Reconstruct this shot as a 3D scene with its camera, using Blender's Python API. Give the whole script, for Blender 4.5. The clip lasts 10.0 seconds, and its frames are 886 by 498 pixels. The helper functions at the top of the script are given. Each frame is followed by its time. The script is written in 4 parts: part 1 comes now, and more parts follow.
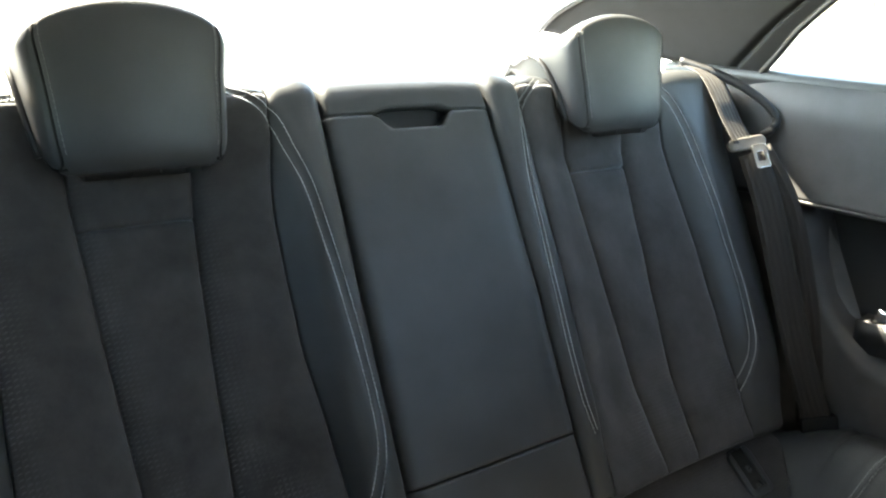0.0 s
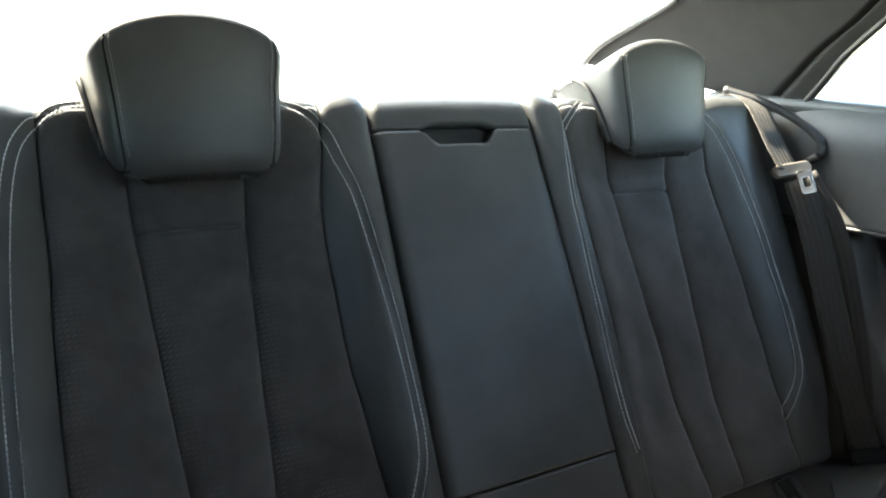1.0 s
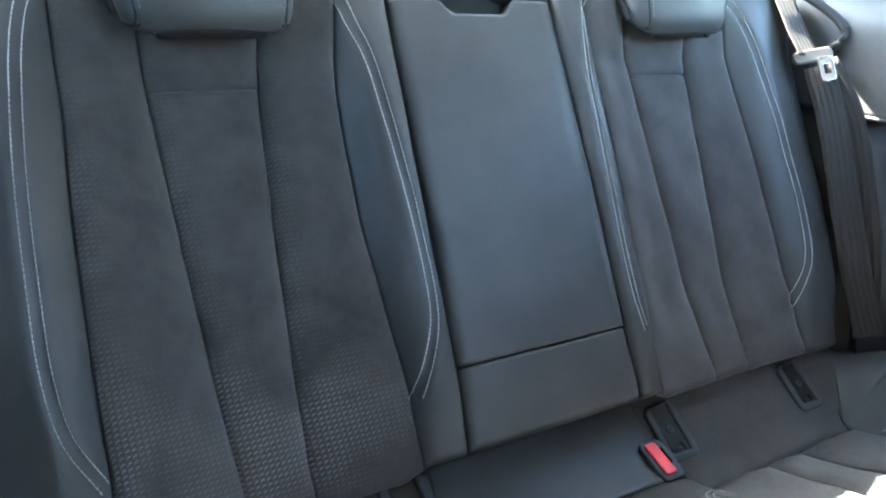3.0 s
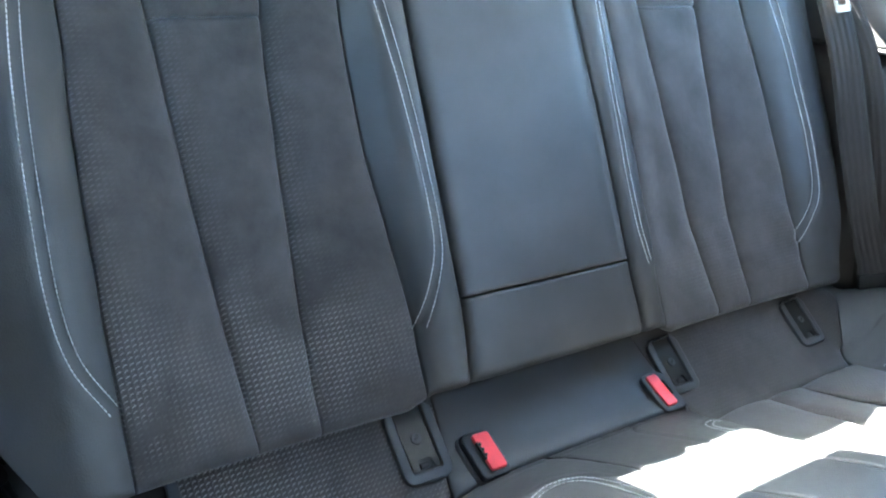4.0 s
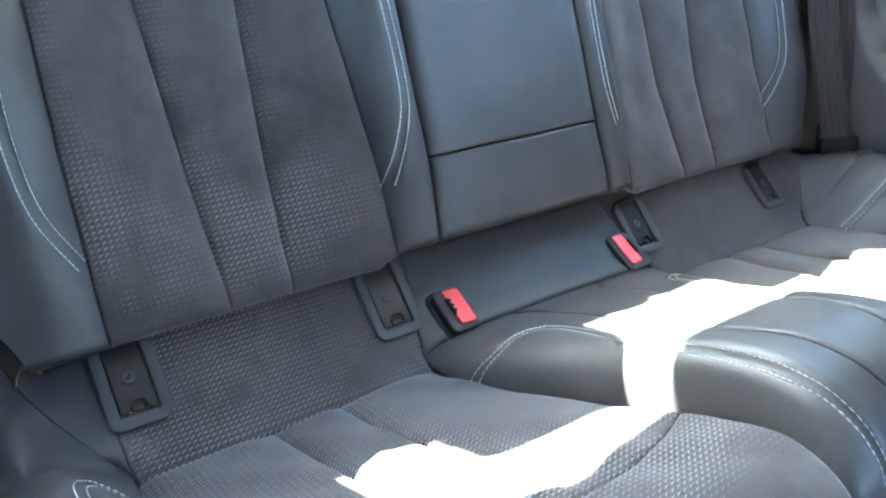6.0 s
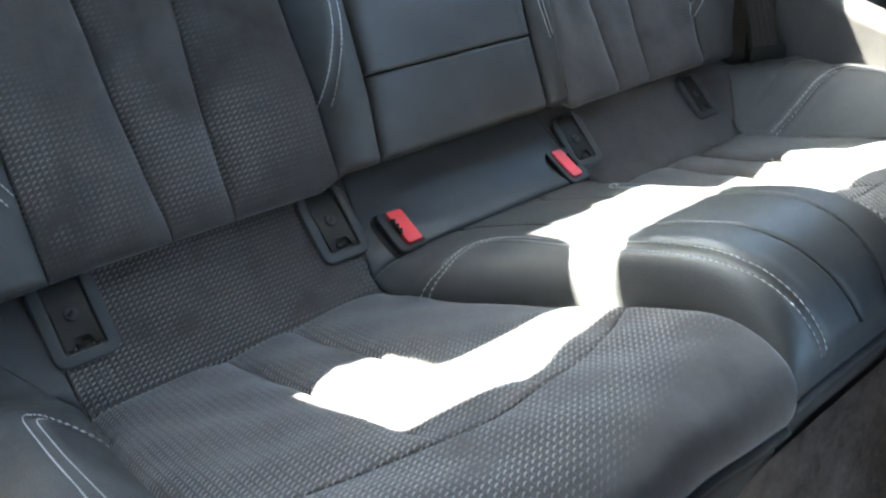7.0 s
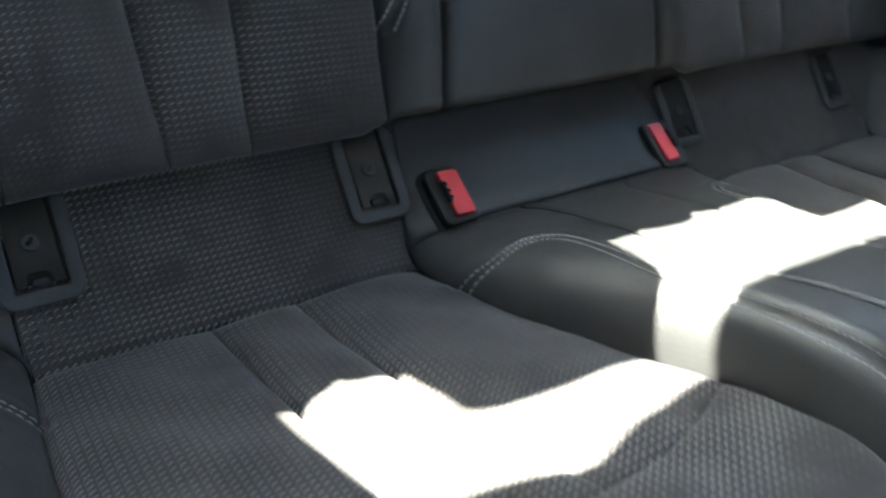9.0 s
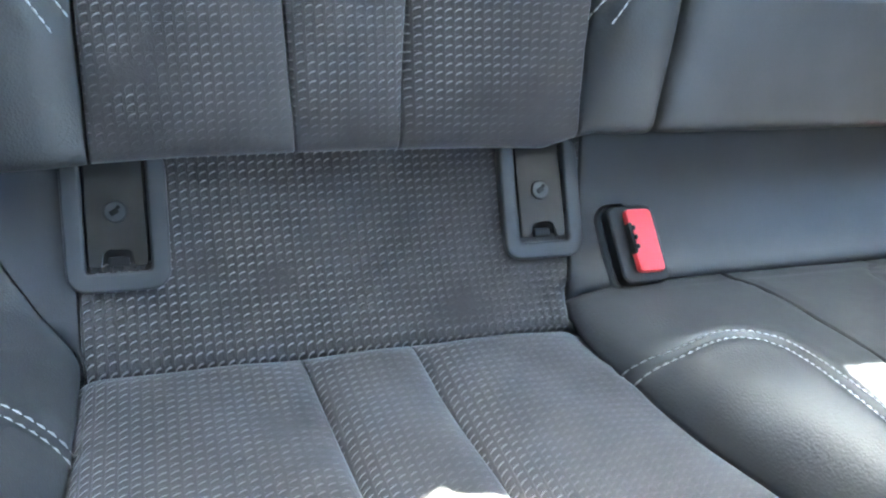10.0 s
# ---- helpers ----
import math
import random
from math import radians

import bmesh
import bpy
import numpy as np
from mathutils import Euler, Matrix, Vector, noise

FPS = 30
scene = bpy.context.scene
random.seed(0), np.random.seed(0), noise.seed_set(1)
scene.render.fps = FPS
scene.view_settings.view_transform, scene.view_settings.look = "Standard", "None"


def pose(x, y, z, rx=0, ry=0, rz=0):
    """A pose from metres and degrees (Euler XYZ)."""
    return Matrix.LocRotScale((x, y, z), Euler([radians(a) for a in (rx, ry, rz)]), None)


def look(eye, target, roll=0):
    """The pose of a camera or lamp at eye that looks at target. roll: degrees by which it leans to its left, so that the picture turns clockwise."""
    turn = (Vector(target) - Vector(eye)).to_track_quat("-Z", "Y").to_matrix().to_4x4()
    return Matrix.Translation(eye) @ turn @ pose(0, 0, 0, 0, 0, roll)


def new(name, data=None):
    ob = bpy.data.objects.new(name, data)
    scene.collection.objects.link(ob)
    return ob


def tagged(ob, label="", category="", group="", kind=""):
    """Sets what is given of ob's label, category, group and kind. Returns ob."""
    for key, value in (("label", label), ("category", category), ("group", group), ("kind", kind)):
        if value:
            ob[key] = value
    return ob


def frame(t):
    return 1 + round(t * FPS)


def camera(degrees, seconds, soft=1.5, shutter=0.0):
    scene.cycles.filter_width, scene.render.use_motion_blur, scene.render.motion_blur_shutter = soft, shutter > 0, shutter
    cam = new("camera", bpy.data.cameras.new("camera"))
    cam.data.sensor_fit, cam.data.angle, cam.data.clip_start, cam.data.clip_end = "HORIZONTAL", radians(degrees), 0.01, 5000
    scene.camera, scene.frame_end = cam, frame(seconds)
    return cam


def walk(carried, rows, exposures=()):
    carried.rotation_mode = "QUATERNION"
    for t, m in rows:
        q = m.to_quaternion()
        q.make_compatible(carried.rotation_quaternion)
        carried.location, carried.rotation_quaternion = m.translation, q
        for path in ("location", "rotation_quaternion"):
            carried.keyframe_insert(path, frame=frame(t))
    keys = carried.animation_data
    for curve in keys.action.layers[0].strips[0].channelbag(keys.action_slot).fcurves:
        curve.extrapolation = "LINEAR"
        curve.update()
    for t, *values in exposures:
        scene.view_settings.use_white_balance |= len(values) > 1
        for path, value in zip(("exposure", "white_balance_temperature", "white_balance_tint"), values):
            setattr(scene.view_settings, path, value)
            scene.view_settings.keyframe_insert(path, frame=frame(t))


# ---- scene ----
cam = camera(57.5, 10.0, soft=2.0, shutter=0.4)
PATH = [
    (0, (-0.547, -0.571, 1.072), (0.586, 0.968, 0.485), 2.3),
    (0.5, (-0.556, -0.576, 1.06), (0.523, 1.03, 0.552), 2.4),
    (1, (-0.563, -0.592, 1.038), (0.499, 1.032, 0.557), 2.4),
    (1.5, (-0.566, -0.6, 1.024), (0.485, 1.029, 0.532), 2.7),
    (2, (-0.566, -0.604, 1.013), (0.475, 1.016, 0.472), 3.0),
    (2.5, (-0.571, -0.602, 0.999), (0.461, 0.999, 0.391), 3.1),
    (2.7, (-0.574, -0.601, 0.991), (0.457, 0.992, 0.359), 3.1),
    (4, (-0.575, -0.606, 0.965), (0.421, 0.937, 0.173), 3.3),
    (4.5, (-0.575, -0.613, 0.956), (0.408, 0.904, 0.101), 3.4),
    (5, (-0.579, -0.613, 0.947), (0.406, 0.867, 0.031), 4.0),
    (6.5, (-0.587, -0.628, 0.913), (0.456, 0.709, -0.148), 3.2),
    (7, (-0.593, -0.634, 0.899), (0.495, 0.619, -0.218), 3.0),
    (7.5, (-0.601, -0.644, 0.879), (0.519, 0.52, -0.299), 3.5),
    (8, (-0.605, -0.638, 0.861), (0.521, 0.449, -0.384), 5.3),
    (8.5, (-0.56, -0.581, 0.862), (0.519, 0.512, -0.419), 8.1),
    (9, (-0.498, -0.483, 0.865), (0.447, 0.673, -0.466), 12.8),
    (9.5, (-0.467, -0.388, 0.825), (0.287, 0.809, -0.589), 16.9),
    (10, (-0.435, -0.343, 0.804), (0.17, 0.864, -0.671), 16.1),
]
walk(cam, [(t, look(eye, target, roll)) for t, eye, target, roll in PATH], [(0, 4.95, 7900, 2), (0.5, 4.75, 7900, 2), (1, 4.75, 7900, 2), (2, 5.35, 7500, 2), (2.5, 5.8, 7000, 2), (4, 6.65, 6500, 2), (5, 6.95, 6500, 2), (6.5, 6.5, 6600, 2), (7, 6.05, 6900, 2), (8, 5.8, 7000, 2), (8.5, 5.65, 7000, 2), (9, 5.2, 7100, 2), (9.5, 6.3, 7000, 2), (10, 7.15, 6600, 2)])

# ---- daylight ----
SUN_TO = Vector((-0.268, 0.84, 0.972)).normalized()
world = bpy.data.worlds.new("sky")
scene.world = world
world.use_nodes = True
wn = world.node_tree
sky = wn.nodes.new("ShaderNodeTexSky")
sky.sky_type = "NISHITA"
sky.sun_disc = False
sky.sun_elevation = math.asin(SUN_TO.z)
sky.sun_rotation = math.atan2(SUN_TO.x, SUN_TO.y)
sky.air_density, sky.dust_density = 1.0, 1.2
wn.links.new(sky.outputs[0], wn.nodes["Background"].inputs[0])
wn.nodes["Background"].inputs[1].default_value = 0.15
sun_data = bpy.data.lights.new("sun", "SUN")
sun_data.energy, sun_data.angle, sun_data.color = 2.7, radians(0.55), (1.0, 0.96, 0.91)
sun = new("sun", sun_data)
sun.matrix_world = look(SUN_TO * 20, (0, 0, 0))


# ---- materials ----
def mat_base(name, color, rough, metallic=0.0):
    m = bpy.data.materials.new(name)
    m.use_nodes = True
    b = m.node_tree.nodes["Principled BSDF"]
    b.inputs["Base Color"].default_value = (*color, 1)
    b.inputs["Roughness"].default_value = rough
    b.inputs["Metallic"].default_value = metallic
    return m, m.node_tree, b


def math_node(nt, op, a, b=None):
    n = nt.nodes.new("ShaderNodeMath")
    n.operation = op
    for i, v in enumerate((a, b)):
        if v is None:
            continue
        if isinstance(v, (int, float)):
            n.inputs[i].default_value = v
        else:
            nt.links.new(v, n.inputs[i])
    return n.outputs[0]


def tex_noise(nt, coord, scale, detail=4.0, rough=0.55):
    n = nt.nodes.new("ShaderNodeTexNoise")
    n.inputs["Scale"].default_value, n.inputs["Detail"].default_value, n.inputs["Roughness"].default_value = scale, detail, rough
    nt.links.new(coord, n.inputs["Vector"])
    return n.outputs["Fac"]


def ramp(nt, fac, stops):
    r = nt.nodes.new("ShaderNodeValToRGB")
    els = r.color_ramp.elements
    while len(els) < len(stops):
        els.new(0.5)
    for e, (p, c) in zip(els, stops):
        e.position, e.color = p, (*c, 1)
    nt.links.new(fac, r.inputs[0])
    return r.outputs[0]


def bump_into(nt, b, height, strength, dist, chain=None):
    n = nt.nodes.new("ShaderNodeBump")
    n.inputs["Strength"].default_value, n.inputs["Distance"].default_value = strength, dist
    nt.links.new(height, n.inputs["Height"])
    if chain is not None:
        nt.links.new(chain, n.inputs["Normal"])
    nt.links.new(n.outputs[0], b.inputs["Normal"])
    return n.outputs[0]


def coords(nt, kind="Object"):
    return nt.nodes.new("ShaderNodeTexCoord").outputs[kind]


def leather(name, color, rough=0.42, grain=700.0, strength=0.25):
    m, nt, b = mat_base(name, color, rough)
    co = coords(nt)
    v = nt.nodes.new("ShaderNodeTexVoronoi")
    v.inputs["Scale"].default_value = grain
    nt.links.new(co, v.inputs["Vector"])
    big = tex_noise(nt, co, 9.0, 3.0)
    fine = tex_noise(nt, co, 120.0, 3.0)
    c0 = tuple(k * 0.8 for k in color)
    c1 = tuple(k * 1.25 for k in color)
    nt.links.new(ramp(nt, big, ((0.3, c0), (0.7, c1))), b.inputs["Base Color"])
    rr = math_node(nt, "ADD", math_node(nt, "MULTIPLY", fine, 0.14), rough - 0.07)
    nt.links.new(rr, b.inputs["Roughness"])
    n1 = bump_into(nt, b, v.outputs["Distance"], strength, 0.0006)
    bump_into(nt, b, big, 0.05, 0.003, n1)
    b.inputs["Specular IOR Level"].default_value = 0.5
    return m


def fabric(name, color, tick):
    """Brushed suede cloth; where the mesh's emboss value is high, rows of small raised ticks."""
    m, nt, b = mat_base(name, color, 0.92)
    co = coords(nt)
    uv = nt.nodes.new("ShaderNodeUVMap")
    uv.uv_map = "UVMap"
    sep = nt.nodes.new("ShaderNodeSeparateXYZ")
    nt.links.new(uv.outputs[0], sep.inputs[0])
    u = math_node(nt, "DIVIDE", sep.outputs[0], 0.0061)
    v = math_node(nt, "DIVIDE", sep.outputs[1], 0.0054)
    row = math_node(nt, "FLOOR", v)
    half = math_node(nt, "MULTIPLY", row, 0.02)
    fu = math_node(nt, "FRACT", math_node(nt, "ADD", math_node(nt, "ADD", u, half), 1000.0))
    fv = math_node(nt, "FRACT", math_node(nt, "ADD", v, 1000.0))
    att = nt.nodes.new("ShaderNodeAttribute")
    att.attribute_name = "emboss"
    big = tex_noise(nt, co, 13.0, 4.0, 0.6)
    patchy = math_node(nt, "MINIMUM", math_node(nt, "MULTIPLY", math_node(nt, "MAXIMUM", math_node(nt, "SUBTRACT", big, 0.30), 0.0), 6.0), 1.0)
    amount = math_node(nt, "MULTIPLY", att.outputs["Fac"], patchy)
    # each tick climbs steeply at its left end and flattens out to the right
    arc = math_node(nt, "SUBTRACT", 0.80, math_node(nt, "MULTIPLY", math_node(nt, "POWER", math_node(nt, "SUBTRACT", 1.0, fu), 3.0), 0.55))
    off = math_node(nt, "DIVIDE", math_node(nt, "SUBTRACT", fv, arc), 0.12)
    line = math_node(nt, "MAXIMUM", math_node(nt, "SUBTRACT", 1.0, math_node(nt, "MULTIPLY", off, off)), 0.0)
    du = math_node(nt, "DIVIDE", math_node(nt, "SUBTRACT", fu, 0.47), 0.38)
    hu = math_node(nt, "MAXIMUM", math_node(nt, "SUBTRACT", 1.0, math_node(nt, "POWER", math_node(nt, "ABSOLUTE", du), 5.0)), 0.0)
    lip = math_node(nt, "MULTIPLY", math_node(nt, "MULTIPLY", hu, line), amount)
    under = math_node(nt, "MINIMUM", math_node(nt, "MAXIMUM", math_node(nt, "MULTIPLY", math_node(nt, "SUBTRACT", arc, fv), 3.0), 0.0), 1.0)
    h = math_node(nt, "ADD", lip, math_node(nt, "MULTIPLY", math_node(nt, "MULTIPLY", under, hu), math_node(nt, "MULTIPLY", amount, -0.4)))
    # the ticks' ends stand in line, as low ribs down the panel
    rise = math_node(nt, "MINIMUM", math_node(nt, "DIVIDE", fu, 0.14), 1.0)
    saw = math_node(nt, "MULTIPLY", rise, math_node(nt, "SUBTRACT", 1.0, fu))
    h = math_node(nt, "ADD", h, math_node(nt, "MULTIPLY", math_node(nt, "MULTIPLY", saw, amount), 0.40))
    # paler lips and rib crests: woven thread colour plus highlights painted into it
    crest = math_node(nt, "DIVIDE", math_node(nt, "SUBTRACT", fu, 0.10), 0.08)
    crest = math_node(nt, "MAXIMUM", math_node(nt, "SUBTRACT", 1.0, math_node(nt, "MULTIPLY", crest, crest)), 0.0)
    thread_glint = math_node(nt, "MAXIMUM", math_node(nt, "MULTIPLY", lip, 1.0), math_node(nt, "MULTIPLY", math_node(nt, "MULTIPLY", crest, amount), 0.16))
    nap = tex_noise(nt, co, 1400.0, 2.0)
    mid = tex_noise(nt, co, 55.0, 5.0, 0.65)
    c0 = tuple(k * 0.70 for k in color)
    c1 = tuple(k * 1.30 for k in color)
    sweep = nt.nodes.new("ShaderNodeTexNoise")
    sweep.inputs["Scale"].default_value, sweep.inputs["Detail"].default_value, sweep.inputs["Distortion"].default_value = 8.0, 2.5, 1.6
    nt.links.new(co, sweep.inputs["Vector"])
    blend = math_node(nt, "ADD", math_node(nt, "MULTIPLY", big, 0.28), math_node(nt, "MULTIPLY", mid, 0.30))
    blend = math_node(nt, "ADD", blend, math_node(nt, "MULTIPLY", sweep.outputs["Fac"], 0.42))
    base = ramp(nt, blend, ((0.36, c0), (0.64, c1)))
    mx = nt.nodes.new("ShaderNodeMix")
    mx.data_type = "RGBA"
    nt.links.new(thread_glint, mx.inputs["Factor"])
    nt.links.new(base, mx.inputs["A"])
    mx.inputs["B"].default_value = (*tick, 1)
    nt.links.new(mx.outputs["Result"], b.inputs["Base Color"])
    b.inputs["Sheen Weight"].default_value = 0.34
    b.inputs["Sheen Roughness"].default_value = 0.48
    b.inputs["Sheen Tint"].default_value = (0.86, 0.92, 1.0, 1)
    b.inputs["Specular IOR Level"].default_value = 0.2
    n1 = bump_into(nt, b, h, 0.9, 0.0014)
    n2 = bump_into(nt, b, nap, 0.35, 0.0006, n1)
    bump_into(nt, b, mid, 0.4, 0.002, n2)
    return m


def plastic(name, color, rough=0.5, grain=900.0, strength=0.12):
    m, nt, b = mat_base(name, color, rough)
    co = coords(nt)
    n = tex_noise(nt, co, grain, 2.0)
    w = tex_noise(nt, co, 25.0, 4.0)
    nt.links.new(ramp(nt, w, ((0.3, tuple(k * 0.85 for k in color)), (0.7, tuple(k * 1.15 for k in color)))), b.inputs["Base Color"])
    nt.links.new(math_node(nt, "ADD", math_node(nt, "MULTIPLY", w, 0.12), rough - 0.06), b.inputs["Roughness"])
    bump_into(nt, b, n, strength, 0.0004)
    return m


def webbing(name, color):
    m, nt, b = mat_base(name, color, 0.55)
    uv = nt.nodes.new("ShaderNodeUVMap")
    uv.uv_map = "UVMap"
    sep = nt.nodes.new("ShaderNodeSeparateXYZ")
    nt.links.new(uv.outputs[0], sep.inputs[0])
    rib = math_node(nt, "SINE", math_node(nt, "MULTIPLY", sep.outputs[0], 2 * math.pi / 0.0085))
    weave = math_node(nt, "SINE", math_node(nt, "MULTIPLY", sep.outputs[1], 2 * math.pi / 0.0016))
    hgt = math_node(nt, "ADD", rib, math_node(nt, "MULTIPLY", weave, 0.35))
    nt.links.new(ramp(nt, math_node(nt, "ADD", math_node(nt, "MULTIPLY", rib, 0.5), 0.5), ((0.2, tuple(k * 0.88 for k in color)), (0.8, tuple(k * 1.15 for k in color)))), b.inputs["Base Color"])
    b.inputs["Sheen Weight"].default_value = 0.1
    b.inputs["Specular IOR Level"].default_value = 0.28
    bump_into(nt, b, hgt, 0.5, 0.0008)
    return m


def carpet(name, color):
    m, nt, b = mat_base(name, color, 1.0)
    co = coords(nt)
    pile = tex_noise(nt, co, 420.0, 3.0, 0.7)
    tuft = tex_noise(nt, co, 60.0, 5.0, 0.7)
    blot = tex_noise(nt, co, 7.0, 4.0, 0.6)
    f = math_node(nt, "ADD", math_node(nt, "MULTIPLY", blot, 0.5), math_node(nt, "MULTIPLY", tuft, 0.5))
    nt.links.new(ramp(nt, f, ((0.36, tuple(k * 0.35 for k in color)), (0.64, tuple(k * 1.7 for k in color)))), b.inputs["Base Color"])
    b.inputs["Specular IOR Level"].default_value = 0.05
    n1 = bump_into(nt, b, pile, 0.8, 0.003)
    bump_into(nt, b, tuft, 0.6, 0.006, n1)
    return m


def glass_mat(name, tint):
    m = bpy.data.materials.new(name)
    m.use_nodes = True
    nt = m.node_tree
    nt.nodes.remove(nt.nodes["Principled BSDF"])
    tr = nt.nodes.new("ShaderNodeBsdfTransparent")
    tr.inputs[0].default_value = (*tint, 1)
    gl = nt.nodes.new("ShaderNodeBsdfGlossy")
    gl.inputs["Roughness"].default_value = 0.02
    mx = nt.nodes.new("ShaderNodeMixShader")
    mx.inputs[0].default_value = 0.05
    nt.links.new(tr.outputs[0], mx.inputs[1])
    nt.links.new(gl.outputs[0], mx.inputs[2])
    nt.links.new(mx.outputs[0], nt.nodes["Material Output"].inputs[0])
    return m


M_LEATHER = leather("black_leather", (0.041, 0.043, 0.0445), 0.47)
M_SMOOTH = leather("smooth_leather", (0.045, 0.047, 0.049), 0.50, 900.0, 0.15)
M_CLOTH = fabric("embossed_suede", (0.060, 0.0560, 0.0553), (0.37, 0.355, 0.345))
M_THREAD_DIM = plastic("dim_thread", (0.20, 0.20, 0.20), 0.7, 2500.0, 0.3)
M_THREAD = plastic("grey_thread", (0.52, 0.53, 0.535), 0.7, 2500.0, 0.3)
M_FRAME = plastic("satin_grey_plastic", (0.052, 0.056, 0.060), 0.36)
M_FLAP = plastic("dark_satin_plastic", (0.034, 0.034, 0.033), 0.17)
M_BLACK = plastic("black_plastic", (0.012, 0.012, 0.013), 0.48)
M_PIPE = plastic("black_vinyl", (0.012, 0.012, 0.012), 0.65)
# near-black for gaps, cores and blockers; on recess and valance it paints shade
M_VOID = plastic("near_black_void", (0.006, 0.006, 0.006), 0.8)
M_RED = plastic("red_plastic", (0.80, 0.045, 0.055), 0.38)
M_CHROME = mat_base("chrome", (0.75, 0.76, 0.78), 0.16, 1.0)[0]
M_BRASS = mat_base("brass_metal", (0.55, 0.46, 0.28), 0.35, 1.0)[0]
M_BELT = webbing("belt_webbing", (0.021, 0.0175, 0.0152))
M_TONGUE = plastic("warm_grey_plastic", (0.14, 0.128, 0.115), 0.35)
M_TRIM = plastic("soft_charcoal_trim", (0.055, 0.055, 0.057), 0.55, 700.0, 0.25)
M_SIDE = plastic("black_side_trim", (0.054, 0.052, 0.051), 0.6, 700.0, 0.25)
M_PILLAR = plastic("pillar_cloth", (0.015, 0.0152, 0.0152), 0.85, 1200.0, 0.35)
M_PILLAR.node_tree.nodes["Principled BSDF"].inputs["Specular IOR Level"].default_value = 0.15
# lighter than the pillar cloth so that the roof bounces light onto the backrests
M_HEADLINER = plastic("headliner_cloth", (0.27, 0.27, 0.27), 0.9, 1200.0, 0.3)
M_CARPET = carpet("floor_carpet", (0.038, 0.033, 0.031))
M_SHELF = carpet("shelf_cloth", (0.30, 0.30, 0.305))
M_GLASS = glass_mat("window_glass", (0.88, 0.92, 0.92))


# ---- mesh helpers ----
def spline(points, x):
    """Smooth curve through (x, y) control points, evaluated at an array x."""
    p = np.array(sorted(points), float)
    px, py = p[:, 0], p[:, 1]
    h = np.diff(px)
    dl = np.diff(py) / h
    m = np.empty_like(py)
    m[1:-1] = np.where(dl[1:] * dl[:-1] > 0, 2 * dl[1:] * dl[:-1] / (dl[1:] + dl[:-1] + 1e-12), 0.0)
    m[0], m[-1] = dl[0], dl[-1]
    x = np.clip(np.asarray(x, float), px[0], px[-1])
    i = np.clip(np.searchsorted(px, x) - 1, 0, len(h) - 1)
    t = (x - px[i]) / h[i]
    return ((2 * t**3 - 3 * t**2 + 1) * py[i] + (t**3 - 2 * t**2 + t) * h[i] * m[i]
            + (-2 * t**3 + 3 * t**2) * py[i + 1] + (t**3 - t**2) * h[i] * m[i + 1])


def smooth_line(points, n=80):
    """Points evenly spaced along a rounded line through 2D or 3D points."""
    p = np.array(points, float)
    k = np.concatenate(([0], np.cumsum(np.linalg.norm(np.diff(p, axis=0), axis=1))))
    g = np.linspace(0, k[-1], n)
    out = np.empty((n, p.shape[1]))
    ext = np.vstack((2 * p[0] - p[1], p, 2 * p[-1] - p[-2]))
    ek = np.concatenate(([k[0] - (k[1] - k[0])], k, [k[-1] + k[-1] - k[-2]]))
    for j, s in enumerate(g):
        i = min(max(np.searchsorted(k, s) - 1, 0), len(p) - 2) + 1
        t = (s - ek[i]) / (ek[i + 1] - ek[i])
        m0 = (ext[i + 1] - ext[i - 1]) / (ek[i + 1] - ek[i - 1]) * (ek[i + 1] - ek[i])
        m1 = (ext[i + 2] - ext[i]) / (ek[i + 2] - ek[i]) * (ek[i + 1] - ek[i])
        out[j] = ((2 * t**3 - 3 * t**2 + 1) * ext[i] + (t**3 - 2 * t**2 + t) * m0
                  + (-2 * t**3 + 3 * t**2) * ext[i + 1] + (t**3 - t**2) * m1)
    return out


def line_dist(a, b, line):
    """Distance in the plane from points (a, b) to a polyline."""
    best = np.full(np.shape(a), 1e9)
    for (x0, y0), (x1, y1) in zip(line[:-1], line[1:]):
        dx, dy = x1 - x0, y1 - y0
        t = np.clip(((a - x0) * dx + (b - y0) * dy) / (dx * dx + dy * dy + 1e-12), 0, 1)
        best = np.minimum(best, np.hypot(a - x0 - t * dx, b - y0 - t * dy))
    return best


def raw_mesh(name, verts, faces, uv=None, emboss=None, smooth=True, fix=True):
    me = bpy.data.meshes.new(name)
    me.from_pydata([tuple(map(float, v)) for v in verts], [], faces)
    if uv is not None:
        lay = me.uv_layers.new(name="UVMap")
        idx = np.empty(len(me.loops), dtype=np.int32)
        me.loops.foreach_get("vertex_index", idx)
        lay.data.foreach_set("uv", np.asarray(uv, dtype=np.float32)[idx].ravel())
    if emboss is not None:
        at = me.attributes.new("emboss", "FLOAT", "POINT")
        at.data.foreach_set("value", np.asarray(emboss, dtype=np.float32))
    if smooth:
        me.polygons.foreach_set("use_smooth", [True] * len(me.polygons))
    if fix:
        bm = bmesh.new()
        bm.from_mesh(me)
        bmesh.ops.recalc_face_normals(bm, faces=bm.faces)
        bm.to_mesh(me)
        bm.free()
    me.update()
    return me


